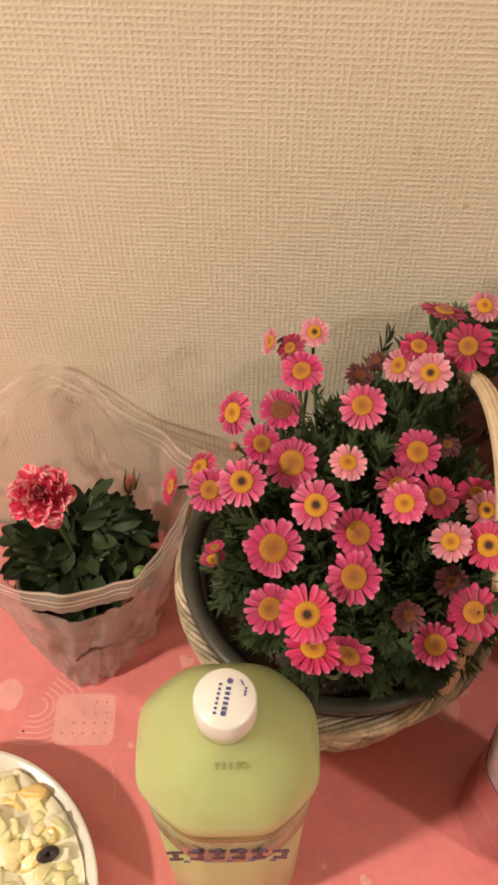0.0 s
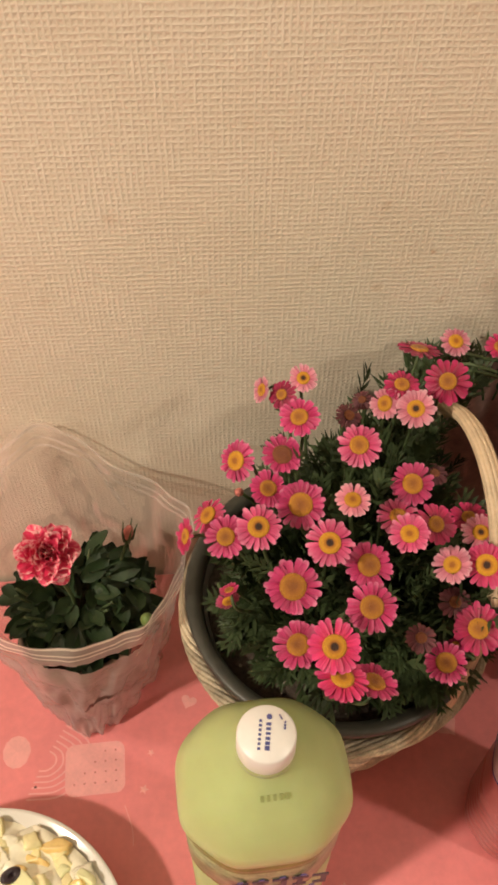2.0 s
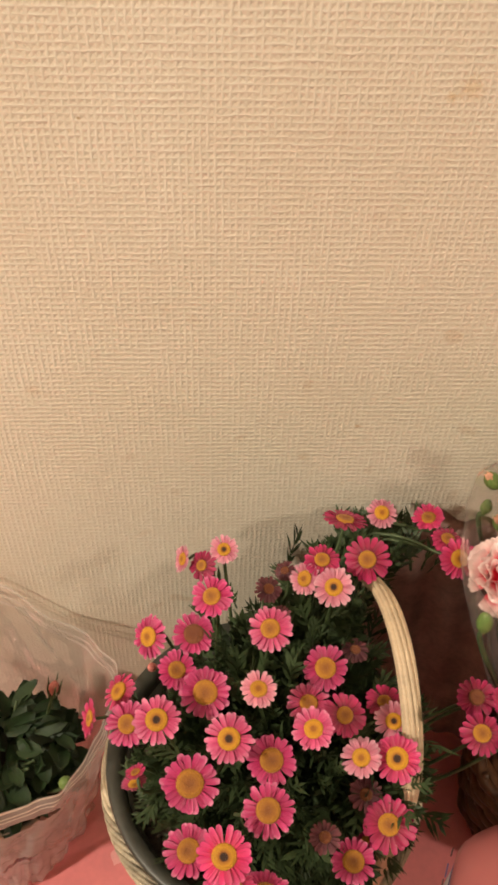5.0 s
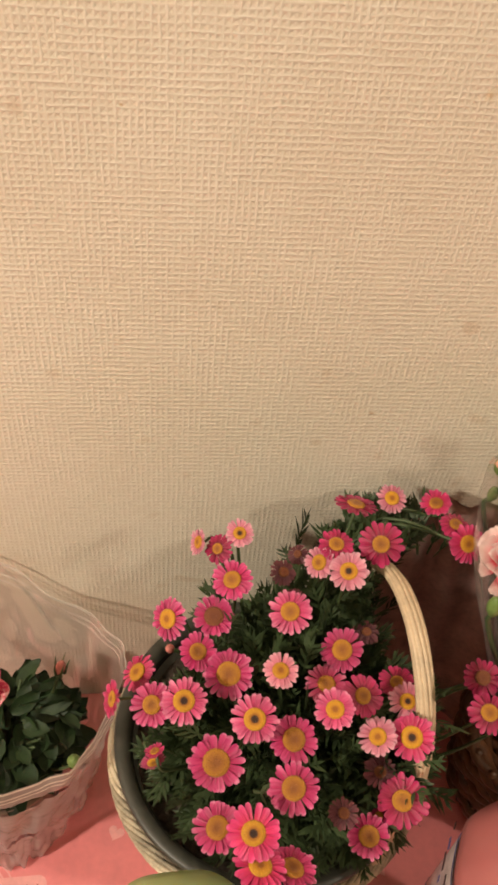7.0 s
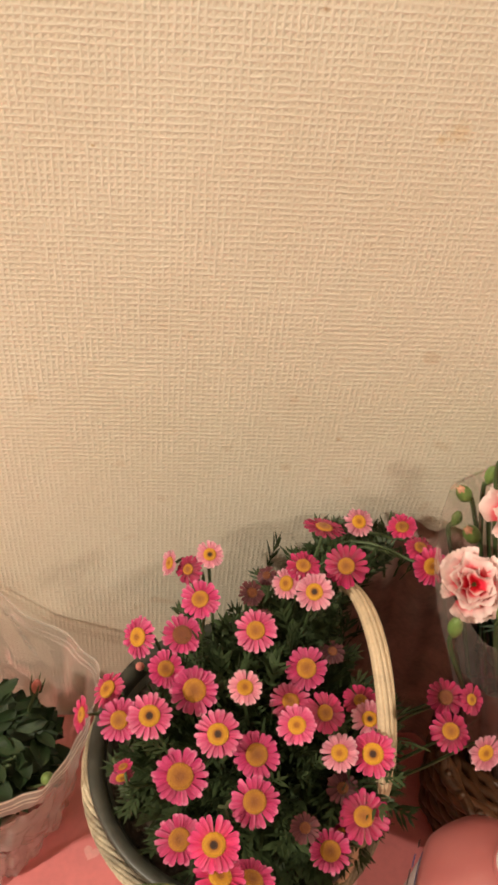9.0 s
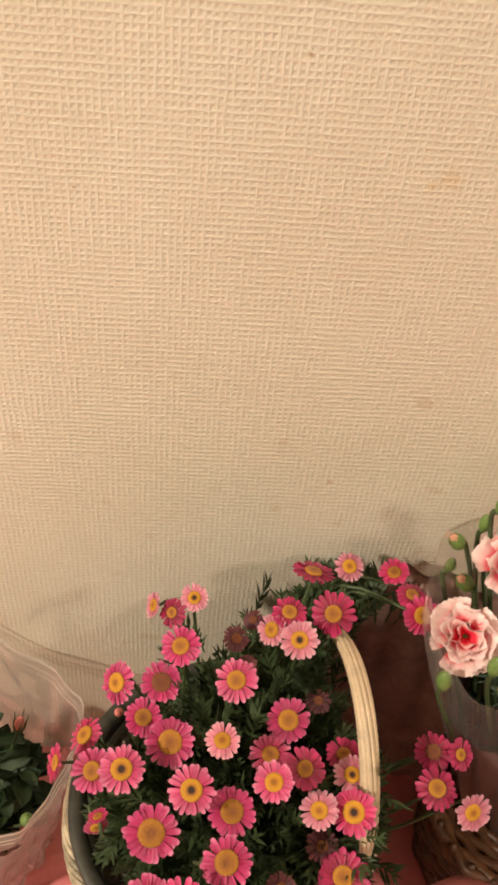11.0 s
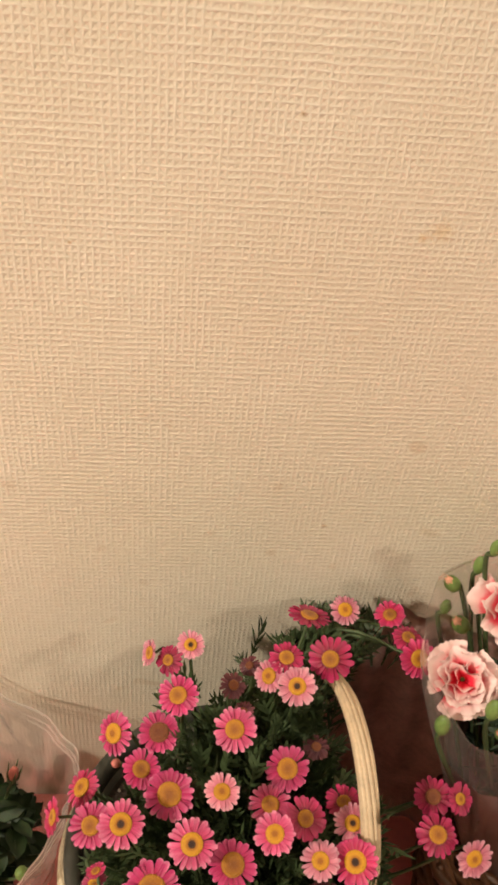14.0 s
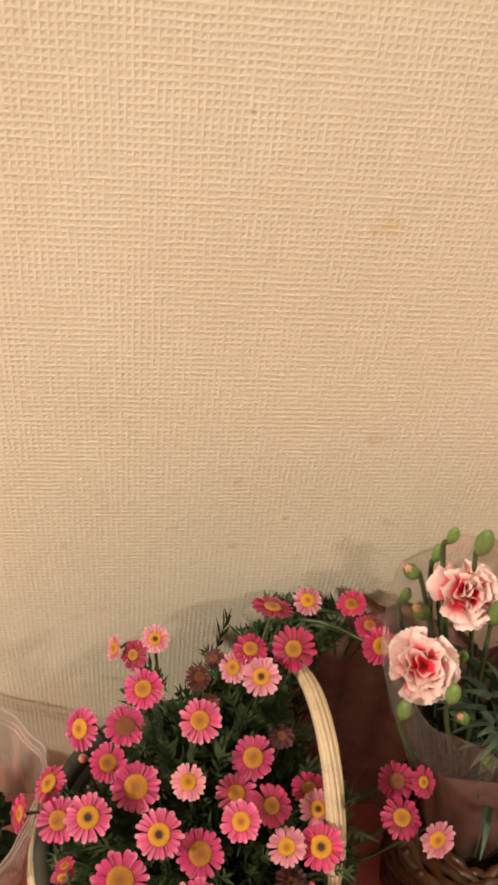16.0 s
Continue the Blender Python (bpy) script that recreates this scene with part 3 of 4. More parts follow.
# x, y, z, width in mm, petal kind, centre kind, lean to the right, lean upwards
DAISIES = [
    (0.073, 0.397, 0.309, 18, "L", "dark", 0.1, 0.1), (0.060, 0.390, 0.303, 19, "D", "ochre", -0.5, 0.1), (0.049, 0.397, 0.300, 17, "L", "yellow", -1.6, 0.3),
    (0.066, 0.354, 0.324, 24, "M", "ochre", -0.1, 0.3), (0.031, 0.345, 0.299, 25, "M", "yellow", -0.8, 0.0), (0.056, 0.340, 0.309, 24, "M", "brown", 0.1, 0.2),
    (0.047, 0.322, 0.303, 22, "M", "ochre", 0.2, 0.3), (0.014, 0.325, 0.275, 23, "H", "yellow", -1.0, 0.7), (0.002, 0.302, 0.290, 21, "H", "yellow", -2.3, 0.5),
    (0.023, 0.291, 0.305, 24, "M", "ochre", -0.3, 0.1), (0.039, 0.283, 0.325, 24, "P", "dark", 0.0, 0.1), (0.0625, 0.303, 0.314, 27, "M", "ochre", 0.0, 0.0),
    (0.0895, 0.303, 0.316, 20, "L", "yellow", 0.1, 0.4), (0.097, 0.336, 0.320, 25, "P", "ochre", 0.0, 0.1), (0.135, 0.368, 0.311, 24, "L", "dark", 0.0, 0.1),
    (0.120, 0.379, 0.304, 21, "L", "yellow", -0.7, 0.1), (0.130, 0.387, 0.311, 22, "D", "ochre", 0.0, 0.5), (0.155, 0.382, 0.318, 28, "D", "ochre", 0.1, 0.1),
    (0.148, 0.423, 0.303, 29, "D", "ochre", 0.1, 2.6), (0.171, 0.426, 0.306, 20, "L", "yellow", 0.1, 0.4), (0.202, 0.428, 0.298, 21, "H", "ochre", -0.2, 0.8),
    (0.127, 0.324, 0.299, 26, "M", "ochre", 0.1, 0.1), (0.117, 0.306, 0.294, 24, "P", "ochre", -0.1, 0.4), (0.116, 0.282, 0.314, 22, "P", "yellow", 0.0, 0.1),
    (0.134, 0.295, 0.302, 24, "D", "ochre", 0.3, 0.2), (0.074, 0.275, 0.320, 25, "P", "dark", 0.0, 0.0), (0.055, 0.260, 0.305, 29, "M", "ochre", 0.0, 0.0),
    (0.095, 0.272, 0.302, 26, "M", "ochre", 0.2, 0.1), (0.092, 0.245, 0.308, 26, "M", "ochre", 0.0, 0.1), (0.055, 0.229, 0.304, 25, "M", "ochre", -0.2, 0.3),
    (0.071, 0.224, 0.311, 27, "H", "dark", 0.0, -0.1), (0.074, 0.212, 0.302, 26, "H", "yellow", 0.0, 0.6), (0.090, 0.213, 0.293, 25, "M", "ochre", 0.2, 0.9),
    (0.143, 0.280, 0.285, 22, "L", "yellow", 0.0, 0.0), (0.163, 0.300, 0.284, 22, "L", "dark", 0.0, 0.1), (0.162, 0.280, 0.283, 26, "H", "dark", 0.0, 0.0),
    (0.161, 0.315, 0.277, 22, "D", "ochre", -0.1, 0.5), (0.138, 0.240, 0.251, 24, "M", "ochre", 0.0, 0.2), (0.158, 0.256, 0.257, 29, "D", "ochre", 0.1, 0.1),
    (0.210, 0.409, 0.301, 21, "D", "ochre", 0.1, 0.9), (0.212, 0.390, 0.307, 25, "H", "yellow", 0.4, 0.1), (0.219, 0.326, 0.259, 24, "D", "brown", 0.0, 0.1),
    (0.236, 0.326, 0.256, 20, "D", "yellow", 0.7, 0.5), (0.216, 0.302, 0.263, 25, "D", "ochre", 0.1, 0.3), (0.235, 0.290, 0.260, 23, "L", "yellow", 0.8, 0.0),
    (0.146, 0.251, 0.245, 17, "M", "yellow", -1.4, 0.2), (0.023, 0.284, 0.250, 15, "P", "yellow", 0.3, -1.3), (0.024, 0.287, 0.256, 12, "H", "ochre", -0.4, 1.2),
]
FADED = [(0.122, 0.245, 0.272, 17), (0.147, 0.270, 0.262, 19), (0.099, 0.377, 0.297, 17), (0.105, 0.366, 0.285, 15), (0.150, 0.352, 0.270, 17), (0.110, 0.395, 0.29, 14)]
plant = thing("daisy_plant", (BX, BY, 0.143), "bushy marguerite daisy with pink yellow-hearted flowers in the basket", "potted plant")
root = Vector((BX, BY, 0.143))
stems = []
rng = random.Random(11)


def plant_flower(x, y, z, mm, kind, centre, lean_x, lean_up, shape):
    p = Vector((x, y, z))
    n = (EYE_MEAN - p).normalized()
    right = n.cross(Vector((0, 0, 1))).normalized() * -1
    up = n.cross(right) * -1
    if up.z < 0:
        up = -up
    if right.x < 0:
        right = -right
    n = (n + right * (lean_x + rng.uniform(-0.12, 0.12)) + up * (lean_up + rng.uniform(-0.1, 0.1))).normalized()
    ob = part("flower", petal_meshes[(kind, shape)], None, plant)
    ob.matrix_basis = facing(p - root, n, mm / 2000, rng.uniform(0, 360))
    c = part("flower_centre", disc_meshes[centre], None, ob)
    s = rng.uniform(0.96, 1.14) * (0.88 if kind in "DF" else 1.0)
    c.scale = (s, s, s)
    c.location = (0, 0, 0.03)
    base = root + Vector((0.55 * (x - BX), 0.45 * (y - BY), rng.uniform(-0.004, 0.004)))
    far = x > 0.19 and y > 0.38
    if far:
        base = Vector((0.135, 0.400, 0.150))
    mid = (base + p) / 2 + Vector((rng.uniform(-0.008, 0.008), rng.uniform(-0.008, 0.008), 0.006)) - 0.012 * n
    if far:
        mid = Vector((0.158 + 0.1 * (x - 0.2), 0.425, 0.278 + rng.uniform(-0.008, 0.008)))
    stems.append((base, mid, p - 0.002 * n, n))
    return ob


for k, row in enumerate(DAISIES):
    plant_flower(*row, 3 if row[4] == "D" and k % 2 else k % 3)
for x, y, z, mm in FADED:
    plant_flower(x, y, z, mm, "F", "brown", rng.uniform(-0.5, 0.5), rng.uniform(0, 0.6), 3)
for base, mid, tip, n in stems:
    line = smooth_line([base - root, mid - root, tip - 0.012 * n - root, tip - root], 5)
    part("stem", tube(line, lambda t: 0.0013 - 0.0004 * t, 6), M_STEM, plant)


def feather_leaf(bm, m, length, r):
    """A deeply cut leaf: a midrib with narrow lobes."""
    def strip(a, b, w0, w1, lift):
        d = (b - a).normalized()
        s = Vector((-d.y, d.x, 0))
        mid = (a + b) / 2 + Vector((0, 0, lift))
        v = [bm.verts.new(m @ q) for q in (a - s * w0 * 0.5, a + s * w0 * 0.5, mid + s * w1, b + Vector((0, 0, lift * 0.6)), mid - s * w1)]
        bm.faces.new((v[0], v[1], v[2], v[4]))
        bm.faces.new((v[4], v[2], v[3]))
    L = length
    curl = r.uniform(-0.25, 0.1) * L
    at = lambda t: Vector((L * t, 0, 0.25 * L * t + curl * t * t))
    for a, b in ((0, 0.35), (0.3, 0.7), (0.62, 1.10)):
        strip(at(a), at(b), 0.05 * L, 0.036 * L, 0.0)
    for t, ln in ((0.26, 0.30), (0.44, 0.44), (0.62, 0.42), (0.80, 0.30)):
        for sgn in (-1, 1):
            a = radians(r.uniform(22, 44)) * sgn
            e = at(t) + Vector((math.cos(a), math.sin(a), r.uniform(-0.1, 0.25))) * ln * L * r.uniform(0.8, 1.2)
            strip(at(t), e, 0.036 * L, 0.042 * L, 0.02 * L)


def leaf_pose(p, out, r):
    d = Vector(out) + Vector((r.uniform(-1, 1), r.uniform(-1, 1), r.uniform(-0.5, 0.9))) * 0.75
    d.normalize()
    x = d
    z = (Vector((0, -0.25, 1)) - x * x.dot(Vector((0, -0.25, 1)))).normalized()
    y = z.cross(x)
    roll = Matrix.Rotation(r.uniform(-0.9, 0.9), 4, "X")
    return Matrix.Translation(p) @ Matrix((x, y, z)).transposed().to_4x4() @ roll


foliage = bmesh.new()
for k in range(4600):
    base, mid, tip, n = stems[rng.randrange(len(stems))]
    u = 0.92 * rng.random() ** 0.75
    a, b = (base, mid) if u < 0.5 else (mid, tip - 0.006 * n)
    q = a.lerp(b, (u * 2) % 1.0) + Vector((rng.gauss(0, 0.011), rng.gauss(0, 0.011), rng.gauss(-0.004, 0.008)))
    if q.y > WALL_Y - 0.02 or q.x < 0.030 or (q.x < 0.08 and q.y < 0.285 and rng.random() < 0.95) or (q.x < 0.052 and q.y < 0.31) or (q.x > 0.184 and q.y < 0.37) or (q.x > 0.150 and q.y < 0.275) or (q.y > 0.372 and q.x < 0.135 and q.z > 0.24 and rng.random() < 0.85) or (q.x > 0.160 and 0.315 < q.y < 0.405 and q.z > 0.18):
        continue
    if (q.x < 0.060 and q.y > 0.325) or (q.x < 0.09 and q.y > 0.355 and rng.random() < 0.8) or (q.y < 0.268 and rng.random() < 0.8) or q.y < 0.248:
        continue
    if any((q - t).dot(f) > -0.007 and ((q - t) - f * (q - t).dot(f)).length < 0.024 for _, _, t, f in stems):
        continue
    if q.z > 0.292 or (q.y > 0.40 and q.z > 0.272) or q.z > 0.268 and rng.random() < (0.72 if q.x > 0.15 and q.y > 0.39 else 0.8):
        continue
    out = (q - Vector((BX + 0.01, BY, 0.16))) * Vector((1, 1, 0.8))
    feather_leaf(foliage, leaf_pose(q - root, out.normalized(), rng), rng.uniform(0.017, 0.033), rng)
leaves = part("foliage", foliage, M_LEAF, plant, "dark green feathery leaves", smooth=False)
leaves["kind"] = "stuff"


def bud_mesh(material, n=10):
    return mesh_of("bud", lathe([(0.0, -1.0), (0.45, -0.8), (0.72, -0.3), (0.75, 0.2), (0.55, 0.7), (0.25, 0.98), (0.0, 1.05)], n), material)


M_BUDPINK = plain("pink_orange_bud", (0.62, 0.20, 0.17), 0.5, 2, 0.4, 0.3, 5)
small_bud = bud_mesh(M_BUDPINK)
for x, y, z, mm in [(0.032, 0.337, 0.280, 7)]:
    ob = part("bud", small_bud, None, plant, "small closed peach bud")
    ob.matrix_basis = facing(Vector((x, y, z)) - root, (-0.3, -0.5, 0.8), mm / 2000)
    part("stem", tube(smooth_line([Vector((x + 0.022, y + 0.004, z - 0.050)) - root, Vector((x + 0.010, y + 0.006, z - 0.022)) - root, Vector((x + 0.0008, y + 0.0012, z - 0.002)) - root], 5), 0.0012, 6), M_STEM, plant)


# ---- bottles ----
def square_loft(profile, steps=80, power=14.0, ends=True):
    """Rounded-square rings: (half width, height, power)."""
    bm = bmesh.new()
    rings = []
    for row in profile:
        h, z = row[0], row[1]
        p = row[2] if len(row) > 2 else power
        ring = []
        for i in range(steps):
            a = 2 * math.pi * (i + 0.5) / steps
            c, s = math.cos(a), math.sin(a)
            k = h / (abs(c) ** p + abs(s) ** p + (((abs(c) + abs(s)) / 1.47) ** p if p > 3 else 0)) ** (1 / p)
            ring.append(bm.verts.new((k * c, k * s * (1 - (1 - DEPTH) * min(1, max(0, h - 0.016) / 0.02)), z)))
        rings.append(ring)
    for lo, hi in zip(rings, rings[1:]):
        for i in range(steps):
            bm.faces.new((lo[i], lo[(i + 1) % steps], hi[(i + 1) % steps], hi[i]))
    if ends:
        bm.faces.new(rings[0][::-1])
        bm.faces.new(rings[-1])
    return bm


BODY = [(0.036, 0.0), (0.042, 0.004), (0.0445, 0.012), (0.0445, 0.145), (0.0435, 0.148), (0.0435, 0.219), (0.0462, 0.223, 18), (0.0475, 0.230, 16), (0.0462, 0.240, 14),
        (0.0400, 0.251, 8), (0.0300, 0.2605, 2.6), (0.0210, 0.268, 2.1), (0.0158, 0.273, 2.0), (0.0140, 0.277, 2.0), (0.0134, 0.287, 2.0)]
DEPTH = 0.90


def cap_mesh():
    bm = lathe([(0.0132, 0.0), (0.0147, 0.0), (0.0149, 0.002), (0.0149, 0.0185), (0.0140, 0.0202), (0.0, 0.0204)], 60,
               wobble=lambda r, z, a: (r + (0.00022 * math.cos(30 * a * 2) if 0.001 < z < 0.017 and r > 0.0146 else 0), z))
    return bm


def bar(w, h, x, y, z, parent, material, name="printed_bar", turn=0):
    ob = part(name, box((w, h, 0.0003)), material, parent, smooth=False)
    ob.matrix_basis = pose(x, y, z, 0, 0, turn)
    return ob


def cap_print(cap, turn):
    """Plain blue bars and a round mark where the cap is printed."""
    c, s = math.cos(radians(turn)), math.sin(radians(turn))

    def put(w, h, x, y, extra=0):
        bar(w, h, x * c - y * s, x * s + y * c, 0.0206, cap, M_BLUE, turn=turn + extra)
    for k, w in enumerate((0.0022, 0.0017, 0.0015, 0.0012, 0.0015, 0.0015)):
        put(w, 0.0024, -0.0075 + 0.0024 * k, -0.0008)
    for k in range(7):
        put(0.0012, 0.0014, -0.0080 + 0.0023 * k, 0.0033)
    for k, (w, x) in enumerate(((0.0010, 0.003), (0.0014, 0.0045), (0.0008, 0.0062))):
        put(w, 0.0010, x, -0.0088)
    put(0.0030, 0.0006, 0.0085, -0.0065, 35)
    ob = part("round_mark", lathe([(0.0014, 0.0), (0.0014, 0.0003), (0.0, 0.0003)], 16), M_BLUE, cap, smooth=False)
    ob.matrix_basis = pose(0.0082 * c + 0.0008 * s, 0.0082 * s - 0.0008 * c, 0.0205)


def label_band(z0, z1, half, power=14.0):
    return square_loft([(half, z0, power), (half + 0.0004, z0 + 0.001, power), (half + 0.0004, z1 - 0.001, power), (half, z1, power)], 64, ends=False)


def bottle(place, turn, pink):
    if pink:
        ob = thing("drink_bottle", place, "large square bottle of milky pink drink with white cap", "bottle")
    else:
        ob = thing("drink_bottle", place, "large square bottle of milky green drink with white cap", "bottle")
    ob.matrix_world = pose(*place, 0, 0, turn) @ Matrix.Diagonal((1, 1, 0.94 if pink else 1.0, 1))
    body = list(BODY)
    if pink:
        body = [(0.036, 0.0), (0.042, 0.004)]
        for k in range(7):
            body += [(0.0445, 0.010 + 0.0085 * k), (0.0445, 0.0145 + 0.0085 * k), (0.0428, 0.0165 + 0.0085 * k)]
        body += [(0.0445, 0.075), (0.0445, 0.215)] + BODY[6:]
    body = [(0.94 * row[0], *row[1:]) for row in body]
    b = part("body", square_loft(body), M_PINKMILK if pink else M_MILK, ob, "milky pink drink in ribbed clear plastic" if pink else "milky green drink in clear plastic")
    cap = part("cap", cap_mesh(), M_CAP, ob, "white ribbed screw cap")
    cap.matrix_basis = Matrix.Translation((0, -0.001, 0.283)) @ Matrix.Diagonal((0.92, 0.92, 0.78, 1))
    part("neck_ring", lathe([(0.0130, 0.276), (0.0142, 0.277), (0.0142, 0.2795), (0.0130, 0.281)], 40), M_PINKMILK if pink else M_MILK, ob)
    cap_print(cap, 78)
    if pink:
        lab = part("label", label_band(0.115, 0.213, 0.0428), M_LABELWHITE, ob, "silver-white label with blue edging")
        part("label_edge", label_band(0.1145, 0.1154, 0.0431), M_BLUE, lab)
        part("label_edge", label_band(0.2126, 0.2132, 0.0432), M_BLUE, lab)
        for side in (180, 270, 0):
            for k in range(7):
                o = part("printed_bar", box((0.0004, 0.004 + 0.0035 * (k % 3), 0.0035)), M_BLUE if k % 2 else M_RAISIN, lab, smooth=False)
                o.matrix_basis = pose(0, 0, 0, 0, 0, side) @ pose(0.0434, -0.026 + 0.0085 * k, 0.195 - 0.008 * (k % 4))
    else:
        lab = part("label", label_band(0.163, 0.218, 0.0420), M_LABEL, ob, "gold and green wrap-round label")
        part("label_panel", label_band(0.169, 0.207, 0.0423), M_LABELPINK, lab, "blush panel with dark blue lettering bars")
        part("label_panel", label_band(0.210, 0.215, 0.0423), M_LABEL, lab)
        for k in range(6):
            for dz, h, w in ((0.006, 0.0040, 0.0085), (-0.008, 0.0042, 0.0070), (-0.001, 0.0190, 0.0030)):
                o = part("printed_bar", box((w, 0.0005, h)), M_NAVY, lab, smooth=False)
                o.matrix_basis = pose(-0.027 + 0.0105 * k + (0.002 if h > 0.005 and k % 2 else 0), -0.0390, 0.186 + dz)
        for k in range(9):
            o = part("printed_bar", box((0.0030, 0.0005, 0.0022)), M_BLUE, lab, smooth=False)
            o.matrix_basis = pose(-0.022 + 0.0055 * k, -0.0390, 0.196 if k % 2 else 0.172)
        for k in range(5):
            o = part("stamped_digit", box((0.0016, 0.0004, 0.0030)), M_EMBOSS, ob, smooth=False)
            o.matrix_basis = pose(-0.004 + 0.0030 * k, -0.0200, 0.2674, -44)
    return ob


bottle((0.037, 0.190, 0.0015), 4, False)
bottle((0.237, 0.225, 0.0015), -23, True)


# ---- plate of fruit salad ----
PX, PY = -0.148, 0.142
plate = thing("salad_plate", (PX, PY, 0.001), "deep white glazed plate on the pink cloth", "plate")
part("dish", lathe([(0.0, 0.0), (0.058, 0.0), (0.062, 0.003), (0.083, 0.020), (0.099, 0.034), (0.1012, 0.0355), (0.1008, 0.0368), (0.098, 0.0362), (0.080, 0.023), (0.058, 0.0065), (0.0, 0.005)], 96), M_PLATE, plate)
salad = thing("fruit_salad", (PX, PY, 0.031), "creamy salad of yellow diced fruit and dark raisins", "food")


def heap(x, y):
    r = math.hypot(x, y)
    return 0.018 * max(0, 1 - (r / 0.098) ** 2) ** 0.7 + 0.006 * noise.noise((x * 70, y * 70, 2.0)) + 0.003 * noise.noise((x * 190, y * 190, 5.0))


dress = bmesh.new()
rings = []
for i in range(36):
    r = 0.0925 * i / 35
    rings.append([dress.verts.new((r * math.cos(a), r * math.sin(a), heap(r * math.cos(a), r * math.sin(a)))) for a in (2 * math.pi * k / 72 for k in range(72))] if i else [dress.verts.new((0, 0, heap(0, 0)))])
for k in range(72):
    dress.faces.new((rings[0][0], rings[1][k], rings[1][(k + 1) % 72]))
for lo, hi in zip(rings[1:], rings[2:]):
    for k in range(72):
        dress.faces.new((lo[k], hi[k], hi[(k + 1) % 72], lo[(k + 1) % 72]))
part("dressing", dress, M_DRESS, salad, "creamy white dressing")
chunks = []
for k in range(5):
    bm = box((1, 1, 1))
    bmesh.ops.subdivide_edges(bm, edges=bm.edges[:], cuts=4, use_grid_fill=True)
    dims = Vector((rng.uniform(0.9, 1.35), rng.uniform(0.7, 1.0), rng.uniform(0.55, 0.85)))
    for v in bm.verts:
        v.co = v.co.lerp(v.co.normalized() * 0.62, 0.42) * dims
        v.co += 0.17 * Vector((noise.noise(v.co * 2.2 + Vector((k, 0, 0))), noise.noise(v.co * 2.2 + Vector((0, k, 3))), noise.noise(v.co * 2.2 + Vector((5, 0, k)))))
    chunks.append(mesh_of("fruit_piece", bm, (M_CHUNK, M_DRESS, M_GREENFRUIT, M_CHUNK, M_TANFRUIT)[k]))
for k in range(190):
    a, r = rng.uniform(0, 6.283), 0.088 * math.sqrt(rng.random())
    x, y = r * math.cos(a), r * math.sin(a)
    ob = part("fruit_piece", chunks[k % 5], None, salad)
    ob.matrix_basis = pose(x, y, heap(x, y) - 0.0012, rng.uniform(-25, 25), rng.uniform(-25, 25), rng.uniform(0, 360)) @ Matrix.Diagonal((rng.uniform(0.008, 0.018), rng.uniform(0.007, 0.013), rng.uniform(0.006, 0.011), 1))
raisin = mesh_of("raisin", lathe([(0.12, -0.2), (0.7, -0.4), (1.0, 0.0), (0.75, 0.40), (0.40, 0.34), (0.14, 0.12), (0.12, -0.2)], 16), M_RAISIN)
for x, y in ((0.066, 0.032), (0.020, 0.053), (-0.03, 0.02), (0.02, -0.03)):
    ob = part("raisin", raisin, None, salad, "dark wrinkled ring-shaped raisin")
    ob.matrix_basis = pose(x, y, heap(x, y) + 0.006, 12, 10, 30) @ Matrix.Diagonal((0.0078, 0.0050, 0.005, 1))


# ---- potted rose in a clear bag ----
RX, RY = -0.090, 0.362
rose_pot = thing("rose_pot", (RX, RY, 0.003), "small dull brown plastic flower pot inside the clear bag", "flower pot")
M_POT = plain("dull_brown_pot", (0.24, 0.17, 0.125), 0.5, 30, 0.2, 0.2)
part("pot_wall", lathe([(0.032, 0.0), (0.042, 0.075), (0.045, 0.076), (0.045, 0.083), (0.042, 0.083), (0.040, 0.072), (0.030, 0.004)], 40), M_POT, rose_pot)
part("soil", lathe([(0.0405, 0.070), (0.02, 0.073), (0.0, 0.074)], 30), M_SOIL, rose_pot)
rose = thing("rose_plant", (RX, RY, 0.075), "miniature rose with one speckled red and white bloom", "potted plant")
rroot = Vector((RX, RY, 0.075))


def petal_sheet(bm, uv, m, length, width, cup, frill, r, rows=6, cols=7, freq=3.0, teeth=23.0):
    """A fan-shaped petal with a frilled edge; its map runs from base to tip."""
    ph = r.uniform(0, 6.28)
    grid = []
    for i in range(rows + 1):
        t = i / rows
        w = width * (0.18 + 0.82 * t ** 0.8) * (1 if t < 0.95 else 0.93)
        row = []
        for j in range(cols + 1):
            s = 2 * j / cols - 1
            tip = 1 - 0.22 * s * s * t
            z = cup * length * t * t + frill * length * t * t * math.sin(freq * s * 3 + ph) + 0.10 * length * s * s * t
            edge = 0.026 * length * math.sin(s * teeth + ph) * (t > 0.9)
            row.append(bm.verts.new(m @ Vector((length * t * tip + edge, w * s / 2, z))))
        grid.append(row)
    for i in range(rows):
        for j in range(cols):
            f = bm.faces.new((grid[i][j], grid[i + 1][j], grid[i + 1][j + 1], grid[i][j + 1]))
            for lp, (a, b) in zip(f.loops, ((i, j), (i + 1, j), (i + 1, j + 1), (i, j + 1))):
                lp[uv].uv = (b / cols, a / rows)


